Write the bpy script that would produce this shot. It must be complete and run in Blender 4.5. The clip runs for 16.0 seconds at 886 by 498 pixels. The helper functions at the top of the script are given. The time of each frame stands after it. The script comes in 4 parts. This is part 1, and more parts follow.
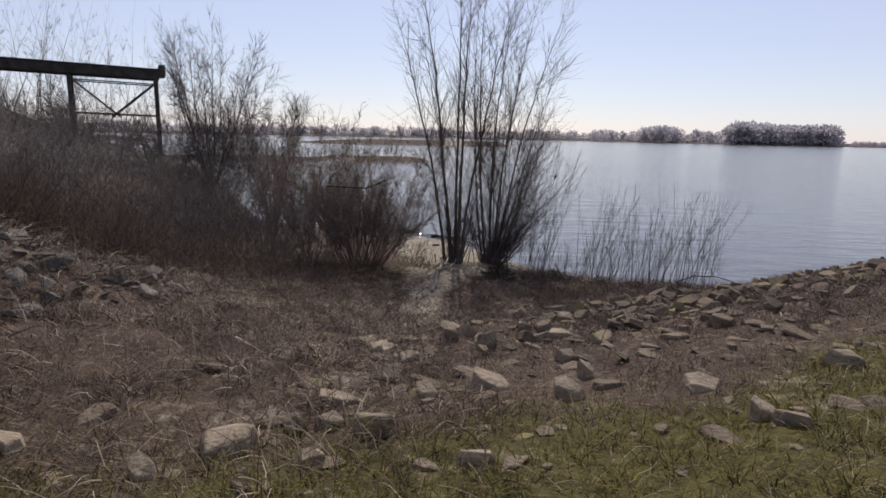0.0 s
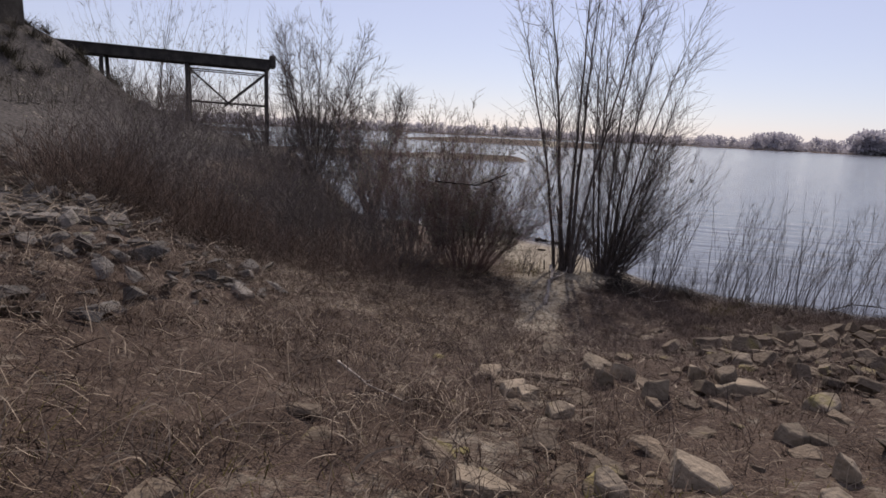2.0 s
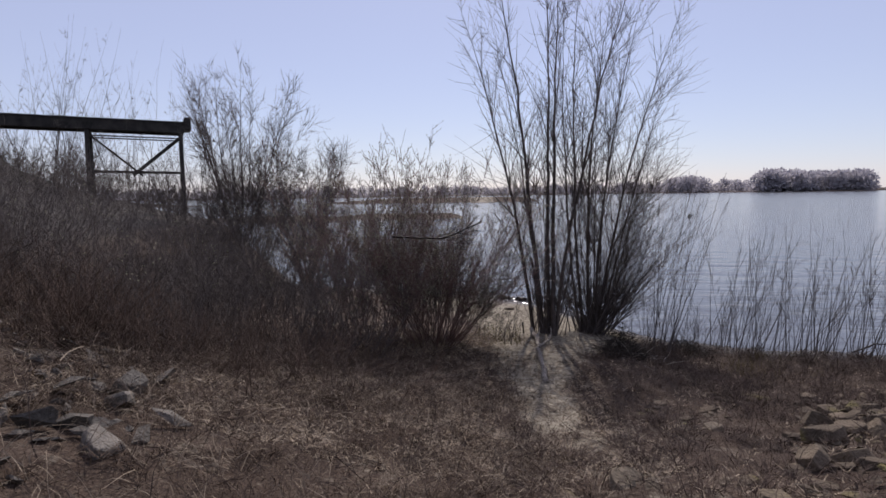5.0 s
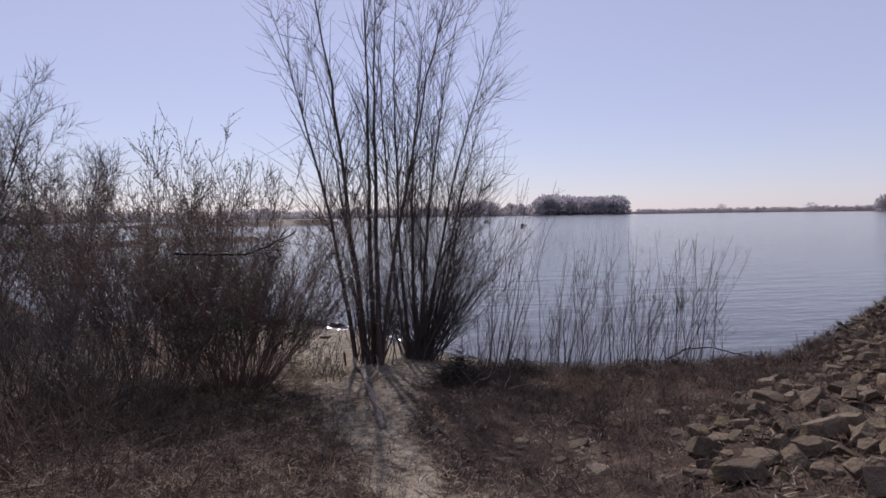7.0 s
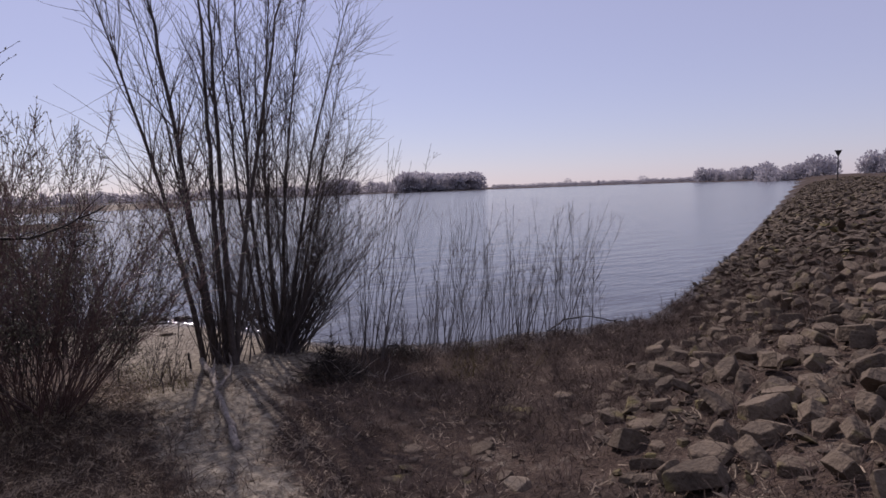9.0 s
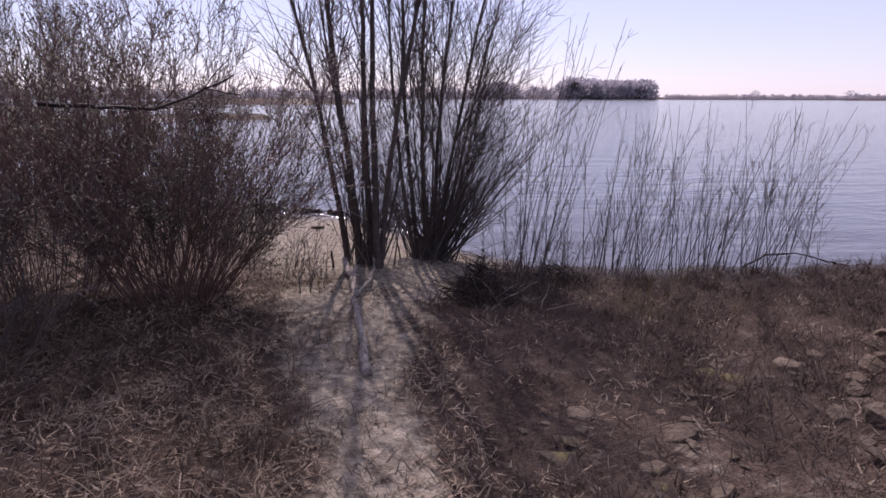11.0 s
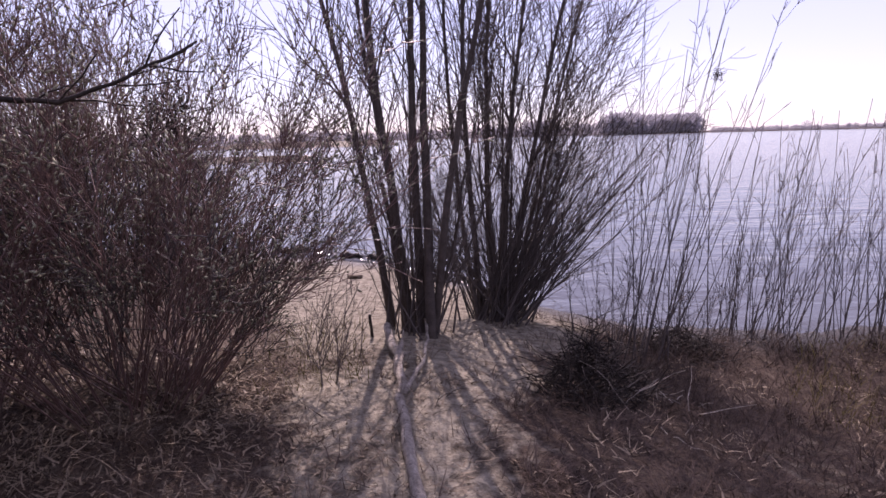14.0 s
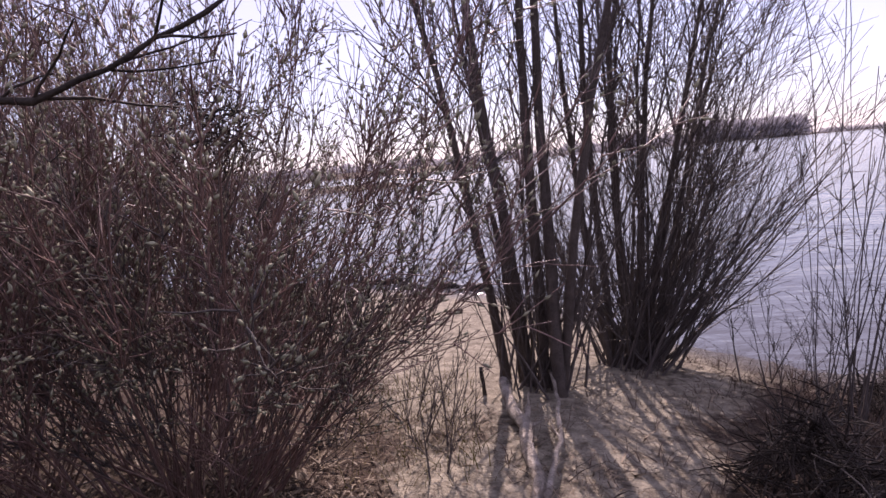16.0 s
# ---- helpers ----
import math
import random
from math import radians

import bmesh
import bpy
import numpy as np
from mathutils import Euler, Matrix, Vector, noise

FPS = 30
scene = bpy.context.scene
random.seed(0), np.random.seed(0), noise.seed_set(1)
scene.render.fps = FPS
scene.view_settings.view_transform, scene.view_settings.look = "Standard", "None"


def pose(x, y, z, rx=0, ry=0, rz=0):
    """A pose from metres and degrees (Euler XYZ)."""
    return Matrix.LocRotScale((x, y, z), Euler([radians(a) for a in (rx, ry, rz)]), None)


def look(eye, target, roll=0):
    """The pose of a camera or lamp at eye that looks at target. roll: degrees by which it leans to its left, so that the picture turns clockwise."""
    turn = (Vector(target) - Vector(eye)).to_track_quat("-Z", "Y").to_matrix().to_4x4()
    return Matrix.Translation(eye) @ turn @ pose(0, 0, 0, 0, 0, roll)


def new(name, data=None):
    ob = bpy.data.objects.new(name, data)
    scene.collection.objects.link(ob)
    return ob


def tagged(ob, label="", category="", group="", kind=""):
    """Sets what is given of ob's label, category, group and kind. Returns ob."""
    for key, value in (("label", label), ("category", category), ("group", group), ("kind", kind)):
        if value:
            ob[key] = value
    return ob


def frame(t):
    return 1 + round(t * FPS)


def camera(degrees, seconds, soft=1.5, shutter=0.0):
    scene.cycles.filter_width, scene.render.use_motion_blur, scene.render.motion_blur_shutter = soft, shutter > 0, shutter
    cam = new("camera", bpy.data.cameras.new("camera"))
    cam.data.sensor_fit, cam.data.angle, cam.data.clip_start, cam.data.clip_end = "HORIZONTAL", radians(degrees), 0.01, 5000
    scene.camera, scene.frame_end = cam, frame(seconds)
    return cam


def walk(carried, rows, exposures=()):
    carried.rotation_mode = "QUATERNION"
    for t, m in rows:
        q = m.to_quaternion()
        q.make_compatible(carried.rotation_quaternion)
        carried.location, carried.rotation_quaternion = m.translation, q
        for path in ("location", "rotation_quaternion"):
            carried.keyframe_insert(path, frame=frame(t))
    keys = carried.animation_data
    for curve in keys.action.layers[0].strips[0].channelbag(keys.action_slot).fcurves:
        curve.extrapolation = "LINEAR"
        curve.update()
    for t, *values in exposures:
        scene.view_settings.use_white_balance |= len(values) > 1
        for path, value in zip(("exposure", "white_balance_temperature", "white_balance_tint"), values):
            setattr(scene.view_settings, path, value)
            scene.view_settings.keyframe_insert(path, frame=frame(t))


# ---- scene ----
cam = camera(72.94, 16.0, soft=1.6)
# seconds, eye in metres, Euler degrees
PATH = [
    (0.0, 0.104, 0.431, 3.911, 79.25, -1.12, 0.92),
    (0.5, -0.009, 0.494, 3.899, 79.35, -1.93, 13.79),
    (1.0, -0.169, 0.629, 3.923, 78.69, -1.75, 21.14),
    (1.5, -0.266, 1.164, 3.819, 79.03, -3.87, 15.33),
    (2.0, -0.458, 1.674, 3.756, 78.87, -2.72, 9.84),
    (2.5, -0.553, 1.831, 3.817, 79.62, 1.40, 11.08),
    (3.0, -0.770, 2.231, 3.747, 81.05, 0.63, 16.15),
    (3.5, -0.979, 2.828, 3.577, 82.92, -0.91, 8.79),
    (4.0, -1.089, 3.113, 3.572, 83.40, -0.35, 3.03),
    (4.2, -1.106, 3.241, 3.550, 84.27, 1.33, 4.16),
    (6.3, -1.566, 5.258, 3.337, 85.16, 0.88, -3.07),
    (6.5, -1.552, 5.282, 3.337, 86.31, 1.84, -5.60),
    (7.0, -1.444, 5.839, 3.174, 86.69, 0.90, -15.45),
    (7.5, -1.451, 6.167, 3.167, 84.63, 2.18, -24.54),
    (8.0, -1.362, 6.453, 3.110, 86.74, 4.04, -24.37),
    (8.5, -1.218, 6.821, 3.095, 84.42, 4.00, -30.59),
    (9.0, -1.128, 7.078, 3.018, 84.26, 2.14, -28.67),
    (9.5, -1.032, 7.369, 2.993, 79.76, 2.17, -28.07),
    (10.0, -0.780, 7.750, 2.877, 79.62, 3.99, -17.26),
    (10.2, -0.780, 7.802, 2.920, 77.49, 2.76, -14.75),
    (12.3, -0.573, 9.744, 2.546, 75.36, -3.40, -14.12),
    (12.5, -0.546, 9.815, 2.586, 75.32, -2.97, -12.58),
    (13.0, -0.468, 10.138, 2.527, 78.99, 0.71, -3.18),
    (13.5, -0.498, 10.371, 2.467, 76.09, 0.00, -1.66),
    (14.0, -0.540, 10.749, 2.478, 79.42, 1.44, -9.72),
    (14.5, -0.528, 11.134, 2.483, 82.30, 3.77, -6.56),
    (15.0, -0.553, 11.330, 2.444, 83.21, 3.92, 3.15),
    (15.5, -0.606, 11.621, 2.397, 82.89, 4.41, 0.30),
    (16.0, -0.641, 12.013, 2.384, 81.92, 4.91, -1.73),
]
walk(cam, [(t, pose(x, y, z, rx, ry, rz)) for t, x, y, z, rx, ry, rz in PATH],
     exposures=[(0.0, 0.1, 6750, 16), (3.4, -0.03, 6800, 22), (4.1, -0.04, 6450, 18), (7.0, -0.13, 6450, 24), (9.0, -0.26, 6450, 29), (10.0, 0.04, 6450, 32), (12.5, 0.42, 6350, 42), (13.5, 0.56, 6350, 43), (14.5, 0.64, 6800, 39), (16.0, 0.7, 6800, 38)])

# ---- light: late-winter sun ahead of the walk, over the river ----
SUN_ELEVATION, SUN_AZIMUTH = radians(41), radians(1)
world = bpy.data.worlds.new("sky")
scene.world = world
world.use_nodes = True
wn = world.node_tree.nodes
sky = wn.new("ShaderNodeTexSky")
sky.sky_type, sky.sun_disc = "NISHITA", False
sky.sun_elevation, sky.sun_rotation = SUN_ELEVATION, SUN_AZIMUTH
sky.air_density, sky.dust_density, sky.ozone_density = 1.0, 0.2, 3.5
wn["Background"].inputs["Strength"].default_value = 0.1
veil = wn.new("ShaderNodeMix")  # thin even high haze over the whole sky
veil.data_type = "RGBA"
veil.inputs["Factor"].default_value = 0.52
veil.inputs["B"].default_value = (6.3, 6.5, 8.2, 1)
world.node_tree.links.new(sky.outputs[0], veil.inputs["A"])
world.node_tree.links.new(veil.outputs["Result"], wn["Background"].inputs["Color"])
sun = new("sun", bpy.data.lights.new("sun", "SUN"))
sun.data.energy, sun.data.angle, sun.data.color = 4.2, radians(0.6), (1.0, 0.94, 0.86)
sun.matrix_world = look((0, 0, 50), (0 - 50 * math.sin(SUN_AZIMUTH) / math.tan(SUN_ELEVATION),
                                     0 - 50 * math.cos(SUN_AZIMUTH) / math.tan(SUN_ELEVATION), 0))

# ---- materials ----


def material(name, dark, light, rough=0.85, scale=6.0, bump=0.3, fine=40.0, island=0.0, metal=0.0, relief=0.02, spec=0.15, moss=None, moss_at=0.62):
    """Two-scale mottled surface between two colours, with relief; island: tone shift from piece to piece."""
    m = bpy.data.materials.new(name)
    m.use_nodes = True
    nt = m.node_tree
    b = nt.nodes["Principled BSDF"]
    b.inputs["Roughness"].default_value, b.inputs["Metallic"].default_value = rough, metal
    b.inputs["Specular IOR Level"].default_value = spec
    geo = nt.nodes.new("ShaderNodeNewGeometry")
    big, small = nt.nodes.new("ShaderNodeTexNoise"), nt.nodes.new("ShaderNodeTexNoise")
    for node, s, d in ((big, scale, 4.0), (small, fine, 3.0)):
        node.inputs["Scale"].default_value, node.inputs["Detail"].default_value = s, d
        nt.links.new(geo.outputs["Position"], node.inputs["Vector"])
    mix = nt.nodes.new("ShaderNodeMath")
    mix.operation = "MULTIPLY_ADD"
    nt.links.new(small.outputs["Fac"], mix.inputs[0])
    mix.inputs[1].default_value = 0.55
    nt.links.new(big.outputs["Fac"], mix.inputs[2])
    value = mix.outputs[0]
    if island:
        add = nt.nodes.new("ShaderNodeMath")
        add.operation = "MULTIPLY_ADD"
        nt.links.new(geo.outputs["Random Per Island"], add.inputs[0])
        add.inputs[1].default_value = island
        nt.links.new(value, add.inputs[2])
        info = nt.nodes.new("ShaderNodeObjectInfo")
        add2 = nt.nodes.new("ShaderNodeMath")
        add2.operation = "MULTIPLY_ADD"
        nt.links.new(info.outputs["Random"], add2.inputs[0])
        add2.inputs[1].default_value = island
        nt.links.new(add.outputs[0], add2.inputs[2])
        value = add2.outputs[0]
    ramp = nt.nodes.new("ShaderNodeMapRange")
    ramp.inputs["From Min"].default_value = 0.5
    ramp.inputs["From Max"].default_value = 1.05 + 1.5 * island
    nt.links.new(value, ramp.inputs["Value"])
    col = nt.nodes.new("ShaderNodeMix")
    col.data_type = "RGBA"
    col.inputs["A"].default_value, col.inputs["B"].default_value = (*dark, 1), (*light, 1)
    nt.links.new(ramp.outputs[0], col.inputs["Factor"])
    out = col.outputs["Result"]
    if moss:
        patch = nt.nodes.new("ShaderNodeTexNoise")
        patch.inputs["Scale"].default_value, patch.inputs["Detail"].default_value = 2.3, 6.0
        nt.links.new(geo.outputs["Position"], patch.inputs["Vector"])
        pr = nt.nodes.new("ShaderNodeMapRange")
        pr.inputs["From Min"].default_value, pr.inputs["From Max"].default_value = moss_at, moss_at + 0.08
        nt.links.new(patch.outputs["Fac"], pr.inputs["Value"])
        mm = nt.nodes.new("ShaderNodeMix")
        mm.data_type = "RGBA"
        mm.inputs["B"].default_value = (*moss, 1)
        nt.links.new(pr.outputs[0], mm.inputs["Factor"])
        nt.links.new(out, mm.inputs["A"])
        out = mm.outputs["Result"]
    nt.links.new(out, b.inputs["Base Color"])
    bp = nt.nodes.new("ShaderNodeBump")
    bp.inputs["Strength"].default_value, bp.inputs["Distance"].default_value = bump, relief
    nt.links.new(mix.outputs[0], bp.inputs["Height"])
    nt.links.new(bp.outputs[0], b.inputs["Normal"])
    return m


BARK = material("willow_bark", (0.042, 0.034, 0.03), (0.125, 0.104, 0.09), 0.9, 9, 0.6, 60, 0.1)
TWIG = material("willow_twig", (0.046, 0.039, 0.037), (0.135, 0.115, 0.105), 0.7, 7, 0.2, 50, 0.3)
RED_TWIG = material("reddish_shoot", (0.058, 0.034, 0.031), (0.21, 0.128, 0.108), 0.42, 5, 0.2, 40, 0.3, spec=0.42)
BUD = material("catkin_bud", (0.12, 0.12, 0.075), (0.36, 0.35, 0.24), 0.7, 8, 0.2, 60, 0.4)
DRY = material("dry_stalk", (0.015, 0.01, 0.008), (0.142, 0.095, 0.064), 0.8, 3, 0.1, 30, 0.5)
LITTER = material("dark_litter", (0.02, 0.015, 0.013), (0.14, 0.1, 0.078), 0.85, 3, 0.1, 30, 0.5)
REED = material("dead_reed", (0.12, 0.092, 0.065), (0.35, 0.28, 0.195), 0.6, 3, 0.1, 30, 0.4)
GREEN = material("grass_blade", (0.03, 0.0255, 0.006), (0.152, 0.124, 0.026), 0.6, 2, 0.1, 20, 0.5)
STONE = material("greywacke_stone", (0.03, 0.0245, 0.02), (0.19, 0.15, 0.106), 0.9, 4.5, 0.9, 34, 0.35, relief=0.04, moss=(0.17, 0.145, 0.062), moss_at=0.6)
GREY_STONE = material("grey_rubble_stone", (0.028, 0.026, 0.0235), (0.205, 0.187, 0.16), 0.9, 5, 0.9, 34, 0.35, relief=0.04, moss=(0.15, 0.14, 0.05), moss_at=0.66)
PALE_STONE = material("pale_quarry_stone", (0.07, 0.058, 0.043), (0.34, 0.28, 0.2), 0.9, 5, 0.9, 30, 0.25, relief=0.03, moss=(0.19, 0.17, 0.06), moss_at=0.63)
DRIFT = material("bleached_driftwood", (0.12, 0.1, 0.082), (0.45, 0.405, 0.345), 0.9, 11, 0.9, 60, relief=0.03)
DARK_WOOD = material("wet_dark_wood", (0.015, 0.012, 0.01), (0.06, 0.048, 0.04), 0.6, 8, 0.5, 60)
STEEL = material("weathered_steel", (0.02, 0.02, 0.019), (0.075, 0.068, 0.06), 0.7, 3, 0.4, 40, 0.0, 0.3)
CONCRETE = material("stained_concrete", (0.012, 0.011, 0.01), (0.065, 0.058, 0.05), 0.9, 1.6, 0.4, 25)
GREY_HAY = material("grey_flattened_grass", (0.03, 0.028, 0.026), (0.135, 0.125, 0.112), 0.85, 3, 0.1, 30, 0.5)
IVY = material("bank_scrub", (0.018, 0.017, 0.012), (0.08, 0.07, 0.045), 0.8, 3, 0.1, 30, 0.5)



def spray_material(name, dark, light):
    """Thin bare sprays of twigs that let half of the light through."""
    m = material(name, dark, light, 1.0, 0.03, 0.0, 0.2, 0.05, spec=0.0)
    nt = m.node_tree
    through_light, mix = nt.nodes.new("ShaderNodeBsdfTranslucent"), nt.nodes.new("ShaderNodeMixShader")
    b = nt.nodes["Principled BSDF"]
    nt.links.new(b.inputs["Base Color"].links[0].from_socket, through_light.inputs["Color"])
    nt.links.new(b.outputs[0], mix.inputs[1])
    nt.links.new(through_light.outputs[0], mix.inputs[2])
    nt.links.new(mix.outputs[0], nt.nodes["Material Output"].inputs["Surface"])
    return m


# distance haze put into the colour: far paler and bluer than bare twigs
FAR_HAZED = spray_material("far_wood", (0.38, 0.368, 0.4), (0.44, 0.425, 0.45))

# ---- the lie of the land ----
SHORE_X = (-200, -30, -12, -6, -3, -1.6, -0.4, 0.3, 2.3, 3.2, 4.2, 6.0, 8.0, 9.0, 14, 400)
SHORE_Y = (130.0, 40.0, 30.0, 27.6, 26.22, 25.31, 24.59, 24.08, 20.12, 18.86, 18.56, 18.33, 17.48, 16.83, 18.8, 240.0)


def smooth(a, b, v):
    k = np.clip((v - a) / (b - a), 0, 1)
    return k * k * (3 - 2 * k)


def waves(x, y, s, seed):
    """A cheap smooth undulation about zero."""
    return (np.sin(x * s * 1.3 + seed) * np.cos(y * s * 1.1 - 1.7 * seed) + 0.6 * np.sin(x * s * 2.9 - y * s * 2.3 + 2 * seed)
            + 0.35 * np.cos(x * s * 5.3 + y * s * 6.1 + seed)) / 1.95


def inland(x, y):
    """Metres inland of the right-hand river bank's waterline."""
    return (x - 8.9) * 0.5 - (y - 15.5) * 0.866


def headland(x, y):
    """Metres outside the high bank on the left, whose crest runs to a nose."""
    ax, ay, bx, by = -25.4, -30.0, -23.3, 14.7
    cx, cy, dx, dy = -21.8, 24.3, -48.0, 37.2
    best = np.full(np.shape(x), 1e9)
    for px, py, qx, qy in ((ax, ay, bx, by), (bx, by, cx, cy), (cx, cy, dx, dy)):
        k = np.clip(((x - px) * (qx - px) + (y - py) * (qy - py)) / ((qx - px) ** 2 + (qy - py) ** 2), 0, 1)
        best = np.minimum(best, np.hypot(x - px - k * (qx - px), y - py - k * (qy - py)))
    inside = (x < np.interp(y, (-30, 14.7, 24.3), (-25.4, -23.3, -21.8))) & (y < np.interp(x, (-48, -21.8), (37.2, 24.3)))
    return np.where(inside, -best, best) * np.interp(y, (8, 22), (1, 1.65))


def ground(x, y):
    x, y = np.asarray(x, float), np.asarray(y, float)
    u = np.interp(x, SHORE_X, SHORE_Y) - y
    by_y = np.interp(y, (-40, 0, 2.3, 4, 6.5, 9, 11, 13, 15, 17, 20), (2.9, 2.45, 2.45, 2.14, 1.63, 1.18, 0.9, 0.66, 0.5, 0.36, 0.15))
    by_u = np.interp(u, (-60, -15, -4, 0, 2.6, 5.8, 7.8, 9.8), (-3, -2.2, -0.5, 0, 0.17, 0.38, 0.52, 0.68))
    w = smooth(10, 16, y)
    mid = by_y * (1 - w) + by_u * w
    mid = mid + 0.2 * np.clip(-x - 1.2, 0, 5) * (1 - smooth(9, 19, y)) * smooth(0, 3, y)
    right = np.interp(inland(x, y), (-80, -12, -2, 0, 0.5, 1, 1.45, 1.85, 2.55, 3, 4.5, 7, 10, 40), (-3, -2, -0.5, 0, 0.34, 0.7, 1.02, 1.25, 1.5, 1.68, 2.02, 2.4, 2.75, 2.9))
    left = np.interp(headland(x, y), (-45, -3, 0, 2.6, 4.7, 7, 10.1, 14.5, 17.8, 19.3, 20.8, 22.3, 24.3, 28, 50), (8.1, 7.65, 7.4, 6.45, 5.25, 4.3, 3.65, 2.9, 2.4, 1.6, 0.6, -0.4, -1.3, -2.0, -3))
    k = 5.0
    z = np.log(np.exp(k * mid) + np.exp(k * right) + np.exp(k * left) * 1.0) / k - 0.09
    land = smooth(-0.3, 0.6, z)
    z = z + land * (0.07 * waves(x, y, 0.9, 1.0) + 0.035 * waves(x, y, 3.7, 2.0)) * (0.35 + 0.65 * (1 - sand_mask(x, y)))
    # far shore, and two low spits of land running out from the left
    r = np.hypot(x, y)
    far = np.interp(np.degrees(np.arctan2(x, y)), (-60, -20, 0, 33, 45, 55, 64), (760, 760, 780, 770, 760, 560, 330))
    z = np.where((r > far) & (np.abs(np.arctan2(x, y)) < 1.15), np.maximum(z, 0.7), z)
    for ex, ey, lx, ly, half, top in ((-6, 92, -110, 62, 6, 0.7), (17, 245, -170, 225, 9, 1.9)):
        q = np.clip(((x - ex) * (lx - ex) + (y - ey) * (ly - ey)) / ((lx - ex) ** 2 + (ly - ey) ** 2), 0, 1)
        d = np.hypot(x - ex - q * (lx - ex), y - ey - q * (ly - ey))
        z = np.maximum(z, top - (top + 1.0) * smooth(0.2 * half, half, d) - (z < -5))
    return z


def sand_mask(x, y):
    """Trodden sand: the path and the little beach."""
    x, y = np.asarray(x, float), np.asarray(y, float)
    mid = np.interp(y, (4, 8, 11, 14, 18, 23), (0.3, -0.15, -0.35, -0.35, -0.3, -0.4))
    left = np.interp(y, (4, 9, 11, 13.5, 16, 19, 24), (0.15, 0.25, 0.42, 0.55, 0.72, 1.2, 3.0))
    # drawn in around y 12-16, where darker soil stands for the willow's shade
    right = np.interp(y, (4, 9, 11, 12.6, 14.2, 16, 19, 24), (0.15, 0.25, 0.3, 0.32, 0.75, 1.7, 3.2, 5.0))
    wob = 0.18 * waves(x, y, 1.7, 3.0)
    d = np.where(x < mid, (mid - x) / left, (x - mid) / right) + 1.4 * wob
    beach = (1 - smooth(0.5, 1.5, d)) * smooth(7.5, 12.0, y) * (inland(x, y) < 1.0) * np.where(y < 16.5, 0.62 + 0.38 * smooth(-0.35, 0.25, waves(x, y, 2.7, 4.0)), 1.0)
    trail = np.interp(y, (2.2, 3.5, 5.2, 8, 11), (-1.6, -1.0, -0.45, -0.2, -0.35))
    worn = (1 - smooth(0.08, 0.5, np.abs(x - trail) + 1.2 * wob)) * smooth(2.2, 3.0, y) * 0.24 * (y < 12)
    return np.maximum(beach, worn)


def grass_mask(x, y):
    x, y = np.asarray(x, float), np.asarray(y, float)
    edge = 3.4 + np.where(x < 0, 0.42, 0.5) * np.clip(x, -6, 6) + 0.4 * waves(x, y, 1.1, 5.0)
    return (1 - smooth(-0.7, 0.9, y - edge)) * smooth(-3.4, -1.6, x)


def spaced(parts):
    out = []
    for a, b, step in parts:
        out.extend(np.arange(a, b, step))
    return np.array(out)


def grow_out(start, stop, first, ratio):
    v, s = [start], first
    while v[-1] < stop:
        v.append(v[-1] + s)
        s *= ratio
    return np.array(v)


def sheet(name, xs, ys, height):
    gx, gy = np.meshgrid(xs, ys)
    gz = height(gx, gy)
    nx, ny = len(xs), len(ys)
    i = np.arange(nx * ny).reshape(ny, nx)
    faces = np.stack([i[:-1, :-1], i[:-1, 1:], i[1:, 1:], i[1:, :-1]], -1).reshape(-1, 4)
    me = bpy.data.meshes.new(name)
    me.from_pydata(np.stack([gx, gy, gz], -1).reshape(-1, 3).tolist(), [], faces.tolist())
    me.polygons.foreach_set("use_smooth", np.ones(len(faces), bool))
    return me, gx.ravel(), gy.ravel()


